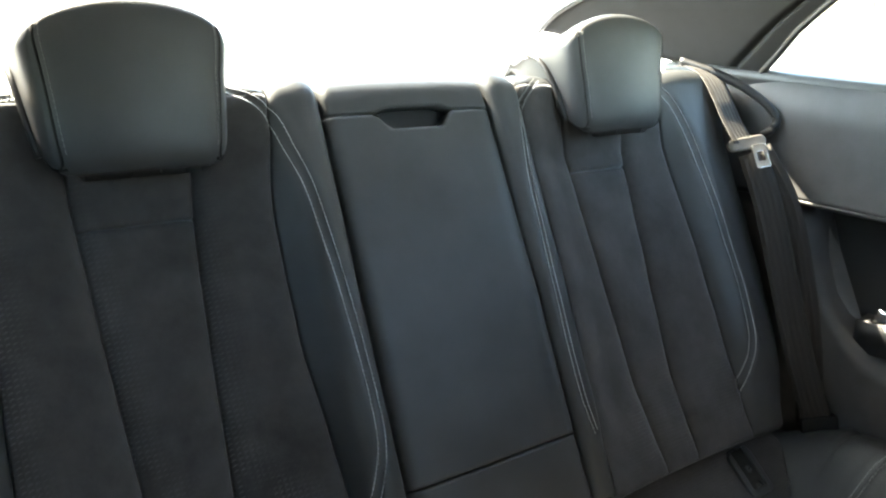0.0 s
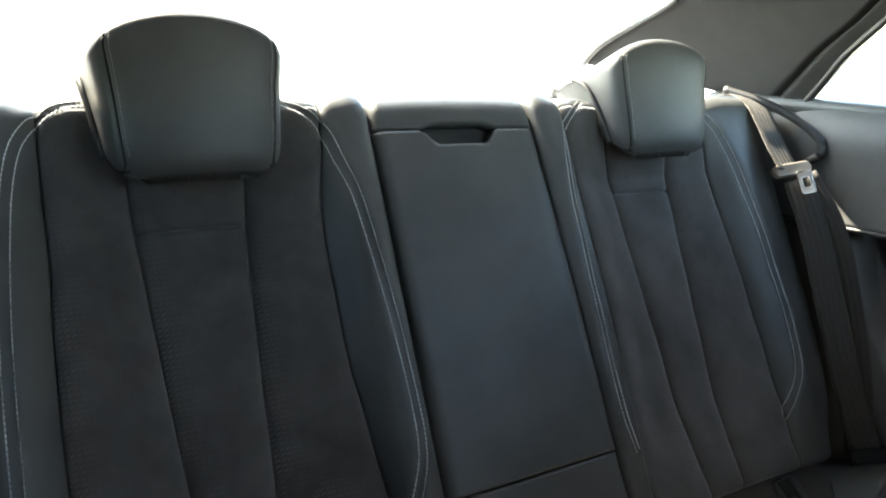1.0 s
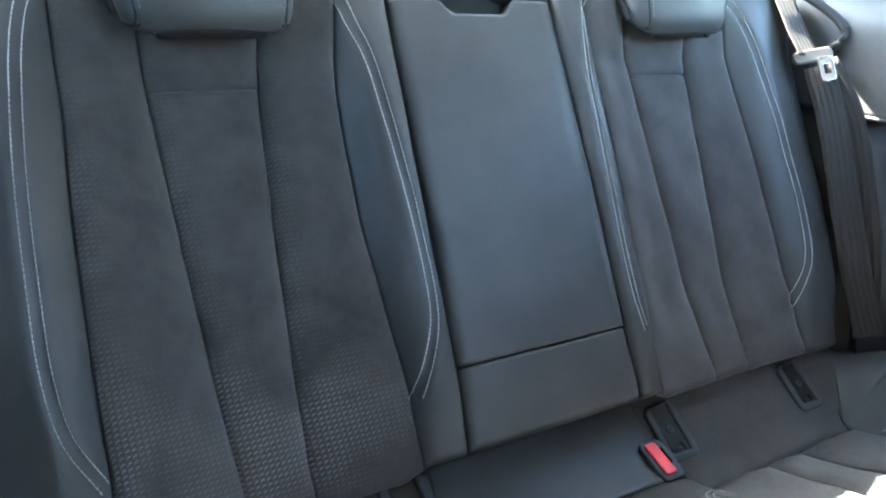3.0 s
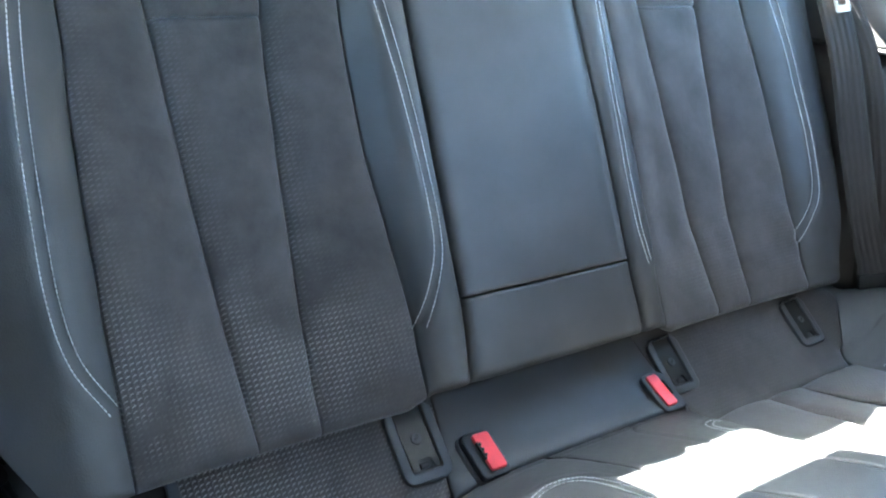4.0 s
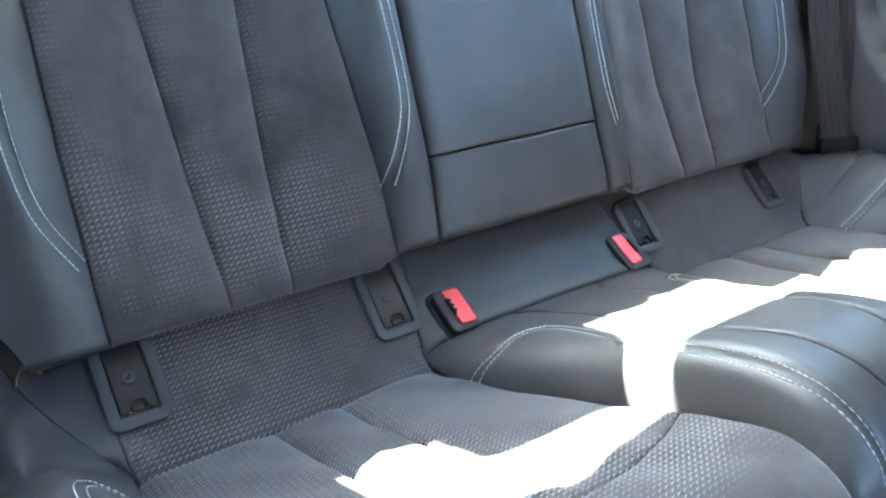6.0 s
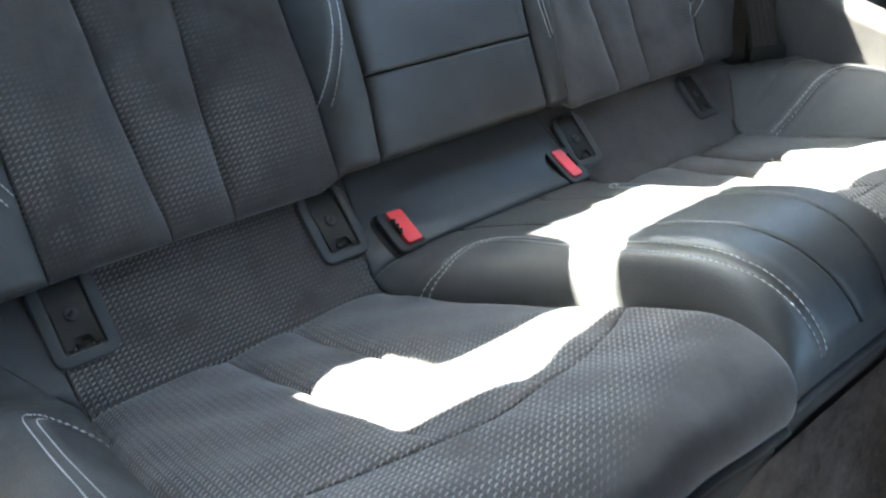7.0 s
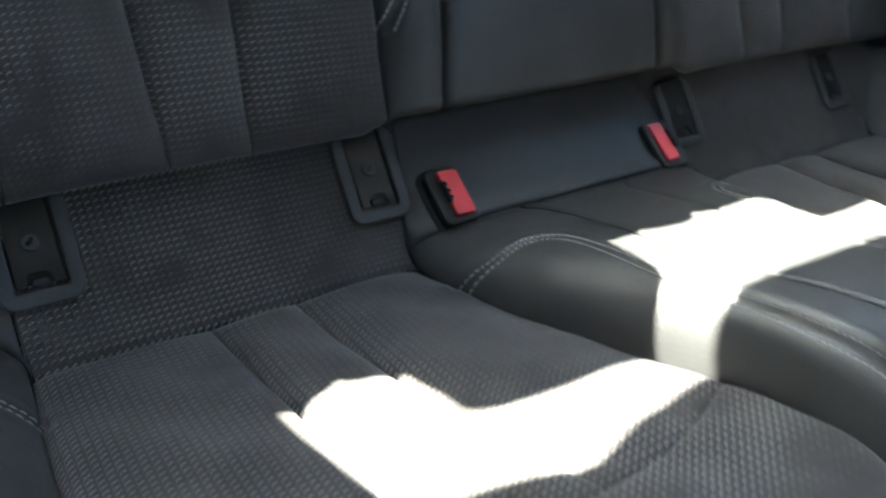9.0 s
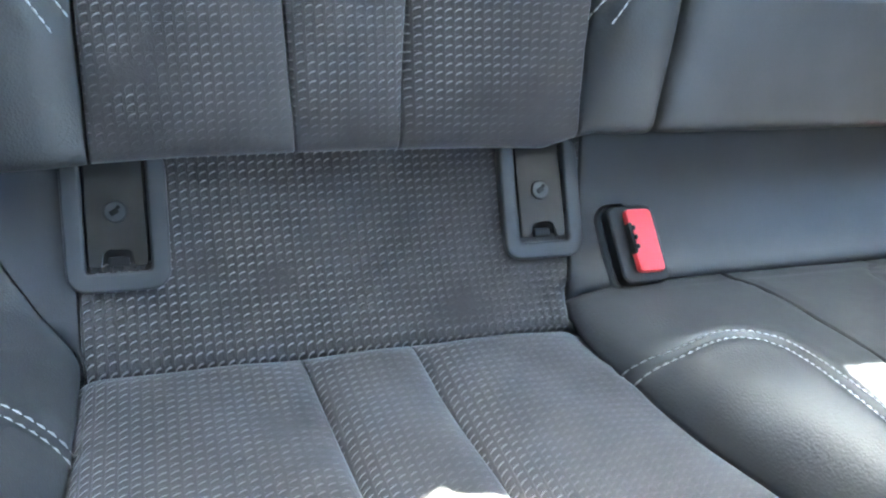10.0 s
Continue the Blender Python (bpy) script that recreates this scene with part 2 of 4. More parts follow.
def sheet(name, P, UV, back, thick, emboss=None):
    """A padded panel: a grid of points P (rows, columns, 3), its rim turned back by thick along back, closed behind."""
    r, c, _ = P.shape
    idx = np.arange(r * c).reshape(r, c)
    faces = [(idx[i, j], idx[i, j + 1], idx[i + 1, j + 1], idx[i + 1, j]) for i in range(r - 1) for j in range(c - 1)]
    V = P.reshape(-1, 3)
    U = UV.reshape(-1, 2)
    B = back.reshape(-1, 3) if np.ndim(back) == 3 else np.broadcast_to(np.asarray(back, float), V.shape)
    k = len(V)
    ri, ci = np.unique(np.append(np.arange(0, r, 4), r - 1)), np.unique(np.append(np.arange(0, c, 4), c - 1))
    sub_r, sub_c = len(ri), len(ci)
    pick = idx[np.ix_(ri, ci)]
    V2 = V[pick.ravel()] + B[pick.ravel()] * thick
    far = k + np.arange(sub_r * sub_c).reshape(sub_r, sub_c)
    faces += [(far[i, j], far[i + 1, j], far[i + 1, j + 1], far[i, j + 1]) for i in range(sub_r - 1) for j in range(sub_c - 1)]

    def rim(front, cuts, rear):
        for q in range(len(cuts) - 1):
            run = front[cuts[q]:cuts[q + 1] + 1]
            faces.append(tuple(run) + (rear[q + 1], rear[q]))
    rim(list(idx[0, ::-1]), list(c - 1 - ci[::-1]), list(far[0, ::-1]))
    rim(list(idx[-1, :]), list(ci), list(far[-1, :]))
    rim(list(idx[:, 0]), list(ri), list(far[:, 0]))
    rim(list(idx[::-1, -1]), list(r - 1 - ri[::-1]), list(far[::-1, -1]))
    faces = [tuple(int(q) for q in f) for f in faces]
    em = None
    if emboss is not None:
        em = np.concatenate((np.asarray(emboss).ravel(), np.zeros(len(V2))))
    me = raw_mesh(name, np.vstack((V, V2)), faces, np.vstack((U, U[pick.ravel()])), em)
    return me


def thing(name, at, label, category, group="", kind=""):
    e = new(name)
    e.location = at
    e.empty_display_size = 0.05
    return tagged(e, label, category, group, kind)


def part(name, data, material, parent, label=""):
    """One mesh, given in world places, linked under a thing or under a part. data: a mesh or a bmesh."""
    if isinstance(data, bmesh.types.BMesh):
        me = bpy.data.meshes.new(name)
        data.to_mesh(me)
        data.free()
        data = me
    ob = new(name, data)
    if not data.materials:
        data.materials.append(material)
    ob.parent = parent
    if parent.type == "EMPTY":
        ob.matrix_parent_inverse = Matrix.Translation(-Vector(parent.location))
    if label:
        ob["label"] = label
    return ob


def solo(name, data, material, label, category, group="", kind=""):
    if isinstance(data, bmesh.types.BMesh):
        me = bpy.data.meshes.new(name)
        data.to_mesh(me)
        data.free()
        data = me
    ob = new(name, data)
    data.materials.append(material)
    return tagged(ob, label, category, group, kind)


def box_bm(size, m=None, bevel=0.0, segs=2):
    bm = bmesh.new()
    bmesh.ops.create_cube(bm, size=1.0, matrix=Matrix.Diagonal((*size, 1)))
    if bevel:
        bmesh.ops.bevel(bm, geom=list(bm.edges), offset=bevel, segments=segs, affect="EDGES", profile=0.6)
    if m is not None:
        bmesh.ops.transform(bm, matrix=m, verts=bm.verts)
    for f in bm.faces:
        f.smooth = bevel > 0
    return bm


def prism_bm(outline, depth, m=None, bevel=0.0, segs=2):
    """An outline in its own xy plane, given thickness downwards along -z, with rounded upper rim."""
    bm = bmesh.new()
    top = [bm.verts.new((x, y, 0)) for x, y in outline]
    f = bm.faces.new(top)
    ex = bmesh.ops.extrude_face_region(bm, geom=[f])
    vs = [v for v in ex["geom"] if isinstance(v, bmesh.types.BMVert)]
    bmesh.ops.translate(bm, verts=vs, vec=(0, 0, -depth))
    bmesh.ops.recalc_face_normals(bm, faces=bm.faces)
    if bevel:
        es = [e for e in bm.edges if abs(e.verts[0].co.z - e.verts[1].co.z) < 1e-6]
        bmesh.ops.bevel(bm, geom=es, offset=bevel, segments=segs, affect="EDGES", profile=0.6)
    if m is not None:
        bmesh.ops.transform(bm, matrix=m, verts=bm.verts)
    return bm


def round_rect(w, h, r, n=5, taper=0.0):
    pts = []
    for cx, cy, a0 in ((w / 2 - r, h / 2 - r, 0), (-w / 2 + r, h / 2 - r, 90), (-w / 2 + r, -h / 2 + r, 180), (w / 2 - r, -h / 2 + r, 270)):
        for i in range(n + 1):
            a = radians(a0 + 90 * i / n)
            y = cy + r * math.sin(a)
            pts.append(((cx + r * math.cos(a)) * (1 + taper * y / h), y))
    return pts


def ring_bm(outer, inner, depth, m=None, bevel=0.0):
    """A frame between two outlines with the same number of points."""
    bm = bmesh.new()
    n = len(outer)
    A = [bm.verts.new((x, y, 0)) for x, y in outer]
    B = [bm.verts.new((x, y, 0)) for x, y in inner]
    C = [bm.verts.new((x, y, -depth)) for x, y in outer]
    D = [bm.verts.new((x, y, -depth)) for x, y in inner]
    for i in range(n):
        j = (i + 1) % n
        bm.faces.new((A[i], A[j], B[j], B[i]))
        bm.faces.new((C[j], C[i], D[i], D[j]))
        bm.faces.new((C[i], C[j], A[j], A[i]))
        bm.faces.new((B[i], B[j], D[j], D[i]))
    bmesh.ops.recalc_face_normals(bm, faces=bm.faces)
    if bevel:
        ring = set(A) | set(B)
        es = [e for e in bm.edges if e.verts[0] in ring and e.verts[1] in ring and not (len({e.verts[0] in set(A), e.verts[1] in set(A)}) == 2)]
        bmesh.ops.bevel(bm, geom=es, offset=bevel, segments=2, affect="EDGES", profile=0.6)
    if m is not None:
        bmesh.ops.transform(bm, matrix=m, verts=bm.verts)
    for f in bm.faces:
        f.smooth = True
    return bm


def tube_mesh(name, pts, r, n=8):
    pts = np.array(pts, float)
    V, F = [], []
    for i, p in enumerate(pts):
        t = pts[min(i + 1, len(pts) - 1)] - pts[max(i - 1, 0)]
        t /= np.linalg.norm(t)
        a = np.cross(t, (0, 0, 1.0)) if abs(t[2]) < 0.9 else np.cross(t, (1.0, 0, 0))
        a /= np.linalg.norm(a)
        b = np.cross(t, a)
        V += [p + r * (a * math.cos(k * 2 * math.pi / n) + b * math.sin(k * 2 * math.pi / n)) for k in range(n)]
    for i in range(len(pts) - 1):
        F += [(i * n + k, i * n + (k + 1) % n, (i + 1) * n + (k + 1) % n, (i + 1) * n + k) for k in range(n)]
    F += [tuple(range(n - 1, -1, -1)), tuple((len(pts) - 1) * n + k for k in range(n))]
    return raw_mesh(name, V, F)


def band_mesh(name, pts, across, width, thick):
    """A strap along pts, across giving its width direction at each point."""
    pts, across = np.array(pts, float), np.array(across, float)
    if across.ndim == 1:
        across = np.broadcast_to(across, pts.shape)
    V, U = [], []
    run = 0.0
    cols = 7
    for i, p in enumerate(pts):
        t = pts[min(i + 1, len(pts) - 1)] - pts[max(i - 1, 0)]
        t /= np.linalg.norm(t)
        a = across[i] - t * (across[i] @ t)
        a /= np.linalg.norm(a)
        nrm = np.cross(a, t)
        if i:
            run += np.linalg.norm(pts[i] - pts[i - 1])
        for sgn in (1, -1):
            for k in range(cols):
                w = (k / (cols - 1) - 0.5) * sgn
                e = 1 - abs(2 * w) ** 6 * 0.7
                V.append(p + a * width * w + nrm * thick * 0.5 * sgn * e)
                U.append((width * w, run))
    n = cols * 2
    F = []
    for i in range(len(pts) - 1):
        F += [(i * n + k, i * n + (k + 1) % n, (i + 1) * n + (k + 1) % n, (i + 1) * n + k) for k in range(n)]
    F += [tuple(range(n - 1, -1, -1)), tuple((len(pts) - 1) * n + k for k in range(n))]
    return raw_mesh(name, V, F, U)


def stitches(name, line, surf, pitch=0.0052, length=0.0046, width=0.0013, high=0.0009):
    """A row of thread stitches along a line in a surface's own plane; surf gives place and normal."""
    seg = np.linalg.norm(np.diff(line, axis=0), axis=1)
    k = np.concatenate(([0], np.cumsum(seg)))
    V, F = [], []
    for s in np.arange(pitch / 2, k[-1] - pitch / 2, pitch):
        q = []
        for o in (-length / 2, 0, length / 2):
            q.append([np.interp(s + o, k, line[:, 0]), np.interp(s + o, k, line[:, 1])])
        q = np.array(q)
        P, N = surf(q[:, 0], q[:, 1])
        ax = P[2] - P[0]
        ax /= np.linalg.norm(ax)
        nn = N[1] - ax * (N[1] @ ax)
        nn /= np.linalg.norm(nn)
        sd = np.cross(nn, ax)
        b = len(V)
        for pt, lift, wd in ((P[0], 0.0001, 0.7), (P[1], high, 1.0), (P[2], 0.0001, 0.7)):
            V += [pt + sd * width * 0.5 * wd - nn * 0.0008, pt + sd * width * 0.35 * wd + nn * lift,
                  pt - sd * width * 0.35 * wd + nn * lift, pt - sd * width * 0.5 * wd - nn * 0.0008]
        for i in (0, 4):
            F += [(b + i + j, b + i + j + 1, b + i + j + 5, b + i + j + 4) for j in range(3)]
            F.append((b + i + 3, b + i, b + i + 4, b + i + 7))
        F += [(b + 3, b + 2, b + 1, b), (b + 8, b + 9, b + 10, b + 11)]
    return raw_mesh(name, V, F)


def offset_line(line, d):
    t = np.gradient(line, axis=0)
    t /= np.linalg.norm(t, axis=1)[:, None]
    return line + np.stack((-t[:, 1], t[:, 0]), 1) * d


# ---- backrest surface: x across the car, a along the leaning face, height off it ----
B_O = np.array((0, 0.051, 0.5625))
B_U = np.array((0, 0.4617, 0.887))
B_N = np.array((0, -0.887, 0.4617))
TOP_A, TOP_R = 0.448, 0.034
BOT_A, BOT_R = -0.096, 0.012

S4 = [(-0.20, 0.180), (-0.03, 0.181), (0.08, 0.187), (0.2, 0.195), (0.31, 0.194), (0.42, 0.182), (0.52, 0.176)]
S3 = [(-0.20, 0.301), (-0.1, 0.299), (0.03, 0.292), (0.15, 0.286), (0.31, 0.276), (0.37, 0.270), (0.52, 0.262)]
S2 = [(-0.20, 0.362), (-0.1, 0.366), (0.03, 0.373), (0.15, 0.380), (0.31, 0.388), (0.40, 0.392), (0.52, 0.398)]
S1 = [(-0.20, 0.484), (-0.1, 0.484), (0.04, 0.483), (0.14, 0.481), (0.24, 0.477), (0.32, 0.471), (0.41, 0.470), (0.52, 0.466)]
EDGE = [(-0.20, 0.535), (-0.1, 0.545), (0.0, 0.575), (0.1, 0.60), (0.25, 0.650), (0.44, 0.655), (0.52, 0.63)]
EDGE_L = [(-0.20, 0.540), (-0.1, 0.556), (-0.03, 0.588), (0.05, 0.614), (0.15, 0.64), (0.25, 0.652), (0.44, 0.655), (0.52, 0.63)]
ARM = [(-0.20, 0.126), (-0.09, 0.126), (0.0, 0.1195), (0.12, 0.119), (0.3, 0.117), (0.43, 0.116), (0.52, 0.112)]
ARM_R = [(-0.20, 0.134), (-0.09, 0.134), (0.0, 0.130), (0.12, 0.130), (0.3, 0.127), (0.43, 0.124), (0.52, 0.120)]
OUT_ST = smooth_line(((0.425, 0.472), (0.454, 0.462), (0.486, 0.431), (0.501, 0.387), (0.511, 0.32), (0.518, 0.246), (0.522, 0.16), (0.523, 0.08), (0.515, 0.022), (0.489, -0.030)))
IN_ST = smooth_line(((0.225, 0.472), (0.183, 0.438), (0.168, 0.39), (0.157, 0.341), (0.150, 0.274), (0.145, 0.222), (0.142, 0.164), (0.140, 0.113), (0.144, 0.06), (0.158, 0.02), (0.178, -0.024)))
OUT_ST_R = smooth_line(((0.425, 0.472), (0.454, 0.462), (0.486, 0.431), (0.501, 0.387), (0.511, 0.32), (0.518, 0.246), (0.522, 0.16), (0.522, 0.08), (0.511, 0.022), (0.478, -0.034)))
IN_ST_R = smooth_line(((0.225, 0.472), (0.185, 0.436), (0.170, 0.40), (0.158, 0.355), (0.1535, 0.285), (0.152, 0.222), (0.150, 0.164), (0.149, 0.113), (0.148, 0.07), (0.150, 0.03), (0.160, -0.012)))
DEPTH = [(0.0, 0.002), (0.10, 0.0), (0.118, -0.002), (0.128, 0.004), (0.145, 0.008), (0.165, 0.004), (0.19, -0.016), (0.24, -0.034), (0.33, -0.043),
         (0.42, -0.038), (0.475, -0.024), (0.505, -0.004), (0.53, 0.004), (0.56, 0.001), (0.60, -0.014), (0.63, -0.034), (0.66, -0.07)]


def back_height(x, a):
    x = np.asarray(x)
    ax = np.abs(x)
    h = spline(DEPTH, ax)
    h = h * (1 - 0.70 * np.clip((a - 0.36) / 0.09, 0, 1) * np.clip((ax - 0.13) / 0.04, 0, 1))
    low = np.clip((0.02 - a) / 0.10, 0, 1)
    flat = -0.014 * np.clip((ax - 0.125) / 0.07, 0, 1)
    h = h * (1 - 0.55 * low) + flat * 0.55 * low
    hem = np.clip((a + 0.112) / 0.05, 0, 1)
    hem = hem * hem * (3 - 2 * hem)
    x4, x3, x2, x1 = (spline(c, a) for c in (S4, S3, S2, S1))
    for xa, xb, puff in ((x4, x3, 0.006), (x3, x2, 0.005), (x2, x1, 0.006)):
        w = np.clip((ax - xa) / (xb - xa), 0, 1)
        h = h + puff * (1 - np.abs(2 * w - 1) ** 3) * ((ax > xa) & (ax < xb)) * hem
    for c, dep, wid in ((x4, 0.005, 0.005), (x3, 0.006, 0.0042), (x2, 0.006, 0.0042), (x1, 0.006, 0.005)):
        h = h - dep * np.exp(-np.abs(ax - c) / wid) * (0.12 + 0.88 * hem)
    mid = (ax > x3) & (ax < x2)
    h = h - mid * 0.004 * np.exp(-np.abs(a - 0.338) / 0.003)
    h = h + mid * 0.002 * (a > 0.338)
    xe = np.where(np.asarray(x) > 0, spline(ARM_R, a), spline(ARM, a))
    h = h - 0.012 * np.exp(-np.abs(ax - xe) / 0.0035)
    for ln, k in ((OUT_ST, x < 0), (OUT_ST_R, x > 0), (IN_ST, x < 0), (IN_ST_R, x > 0)):
        d = line_dist(ax, a, ln[::3])
        h = h - k * 0.0026 * np.exp(-(d / 0.0030) ** 2) + k * 0.0012 * np.exp(-((d - 0.010) / 0.006) ** 2)
    h = h + np.where(ax < 0.13, 0.0003, 0.0010) * hem * np.sin(ax * 61 + a * 23) * np.sin(a * 37 + 1.3 + ax * 11)
    return h


def back_point(x, a):
    x, a = np.broadcast_arrays(np.asarray(x, float), np.asarray(a, float))
    h = back_height(x, a)
    th = np.clip((a - TOP_A) / TOP_R, 0, 2.4)
    low = BOT_A + 0.013 * np.clip((0.20 - np.abs(x)) / 0.03, 0, 1)
    tb = np.clip((low - a) / BOT_R, 0, 2.6)
    s = np.clip(a, low, TOP_A) + TOP_R * np.sin(th) - BOT_R * np.sin(tb)
    d = -TOP_R * (1 - np.cos(th)) - BOT_R * (1 - np.cos(tb))
    ns, nd_ = np.sin(th), np.cos(th)
    s, d = s + ns * h, d + nd_ * h
    return np.stack((x, B_O[1] + s * B_U[1] + d * B_N[1], B_O[2] + s * B_U[2] + d * B_N[2]), -1)


def back_surf(x, a):
    P = back_point(x, a)
    e = 0.002
    du = back_point(np.asarray(x) + e, a) - back_point(np.asarray(x) - e, a)
    dv = back_point(x, np.asarray(a) + e) - back_point(x, np.asarray(a) - e)
    n = np.cross(du, dv)
    return P, n / np.linalg.norm(n, axis=-1, keepdims=True)


def edge_samples(n):
    t = np.linspace(0, 1, n)
    return 0.35 * t + 0.65 * (0.5 - 0.5 * np.cos(np.pi * t))


def back_panel(name, side, left, right, a0, a1, nx, na, emboss=None, thick=0.03, gap=0.0006):
    """A panel of the backrest between two seam lines (distance from the car's middle), from a0 to a1 (numbers or functions of w)."""
    w = edge_samples(nx)[None, :]
    v = np.linspace(0, 1, na)[:, None]
    lo = a0(w) if callable(a0) else a0 + 0 * w
    hi = a1(w) if callable(a1) else a1 + 0 * w
    a = lo + (hi - lo) * v
    xl = left(a) if callable(left) else spline(left, a)
    xr = right(a) if callable(right) else spline(right, a)
    ax = xl + gap + (xr - xl - 2 * gap) * w
    P = back_point(side * ax, a)
    em = None if emboss is None else emboss(ax, a)
    return sheet(name, P, np.stack((side * ax, a), -1), -B_N, thick, em)

# ---- floor, cabin shell ----
CUSHION_PROFILE = [(0.10, 0.486), (0.07, 0.459), (0.045, 0.438), (0.02, 0.4185), (0.0, 0.4035), (-0.03, 0.386), (-0.055, 0.3775), (-0.067, 0.3765), (-0.085, 0.380), (-0.12, 0.392), (-0.20, 0.424),
                   (-0.26, 0.4475), (-0.32, 0.475), (-0.36, 0.496), (-0.40, 0.514), (-0.435, 0.523), (-0.463, 0.519), (-0.480, 0.506), (-0.487, 0.490), (-0.486, 0.470), (-0.478, 0.42), (-0.468, 0.36), (-0.455, 0.30)]
PROF = smooth_line(CUSHION_PROFILE, 400)
PT = np.concatenate(([0], np.cumsum(np.linalg.norm(np.diff(PROF, axis=0), axis=1))))


def t_of(y):
    """Way along the seat's profile at a depth y, down to the front roll."""
    i = int(np.argmin(PROF[:, 0]))
    return np.interp(-np.asarray(y, float), -PROF[:i + 1, 0], PT[:i + 1])


T_FOLD = float(t_of(-0.067))
T_PIPE = float(t_of(-0.486)) + 0.004
T_END = float(PT[-1])


def yt(points):
    return [(float(t_of(y)), x) for x, y in points]


FOOT = yt([(0.150, 0.09), (0.160, 0.03), (0.176, -0.02), (0.183, -0.067), (0.174, -0.116), (0.158, -0.184), (0.141, -0.228), (0.130, -0.27), (0.121, -0.304), (0.110, -0.36), (0.108, -0.40), (0.112, -0.435), (0.122, -0.475), (0.135, -0.486)]) + [(T_PIPE + 0.02, 0.16), (T_END, 0.17)]
RIM = yt([(0.585, 0.09), (0.560, 0.03), (0.522, -0.025), (0.498, -0.062), (0.499, -0.157), (0.498, -0.21), (0.492, -0.28), (0.481, -0.343), (0.475, -0.395), (0.473, -0.43), (0.473, -0.475), (0.473, -0.486)]) + [(T_PIPE + 0.02, 0.472), (T_END, 0.468)]
R1 = yt([(0.374, -0.03), (0.371, -0.067), (0.362, -0.151), (0.357, -0.204), (0.350, -0.28), (0.343, -0.36)])
R2 = yt([(0.304, -0.03), (0.301, -0.067), (0.286, -0.19), (0.268, -0.26), (0.258, -0.31), (0.250, -0.36)])
XSEAM = [(0.08, float(t_of(-0.318))), (0.117, float(t_of(-0.330))), (0.21, float(t_of(-0.356))), (0.298, float(t_of(-0.362))), (0.339, float(t_of(-0.355))), (0.40, float(t_of(-0.338))), (0.454, float(t_of(-0.322))), (0.50, float(t_of(-0.315)))]
HUMP_ST = smooth_line([(x, float(t_of(y))) for x, y in ((0.176, -0.120), (0.166, -0.127), (0.148, -0.135), (0.118, -0.137), (0.100, -0.148), (0.092, -0.166), (0.089, -0.205), (0.089, -0.25), (0.088, -0.29), (0.086, -0.34), (0.085, -0.39), (0.082, -0.435), (0.077, -0.474))])
HUMP_SEAM = smooth_line([(x, float(t_of(y))) for x, y in ((0.066, -0.047), (0.050, -0.09), (0.047, -0.15), (0.047, -0.22), (0.048, -0.285), (0.044, -0.36), (0.035, -0.42), (0.022, -0.470))])
RIM_ST = smooth_line([(x, float(t_of(y))) for x, y in ((0.497, -0.124), (0.510, -0.121), (0.528, -0.124), (0.540, -0.134), (0.546, -0.150), (0.548, -0.18), (0.547, -0.23), (0.545, -0.29), (0.543, -0.34), (0.542, -0.40), (0.542, -0.465))])
RIM_ST_R = smooth_line([(x, float(t_of(y))) for x, y in ((0.500, -0.110), (0.512, -0.121), (0.536, -0.141), (0.556, -0.157), (0.569, -0.173), (0.574, -0.195), (0.573, -0.24), (0.568, -0.30), (0.560, -0.36), (0.552, -0.42), (0.547, -0.465))])
HUMP_H = yt([(0.004, 0.09), (0.008, 0.03), (0.016, -0.02), (0.024, -0.047), (0.034, -0.10), (0.042, -0.16), (0.047, -0.22), (0.054, -0.29), (0.057, -0.34), (0.055, -0.38), (0.044, -0.415), (0.026, -0.442), (0.010, -0.463), (-0.005, -0.482)]) + [(T_PIPE + 0.02, -0.004), (T_END, 0.0)]
RIM_H = yt([(0.004, 0.09), (0.014, 0.02), (0.030, -0.03), (0.046, -0.08), (0.058, -0.13), (0.066, -0.20), (0.064, -0.28), (0.054, -0.36), (0.040, -0.41), (0.020, -0.45), (0.008, -0.48)]) + [(T_PIPE + 0.02, 0.0), (T_END, 0.0)]

SIDE_FILL = yt([(0.0, 0.09), (0.010, 0.05), (0.014, 0.015), (0.010, -0.03), (0.008, -0.06), (0.012, -0.09), (0.017, -0.12), (0.018, -0.17), (0.0, -0.28)]) + [(T_PIPE, 0.0), (T_END, 0.0)]
SIDE_LIFT = yt([(-0.035, 0.09), (-0.020, 0.05), (0.008, 0.02), (0.032, -0.01), (0.046, -0.04), (0.041, -0.07), (0.030, -0.10), (0.016, -0.13), (0.003, -0.17), (0.0, -0.22)]) + [(T_PIPE, 0.0), (T_END, 0.0)]


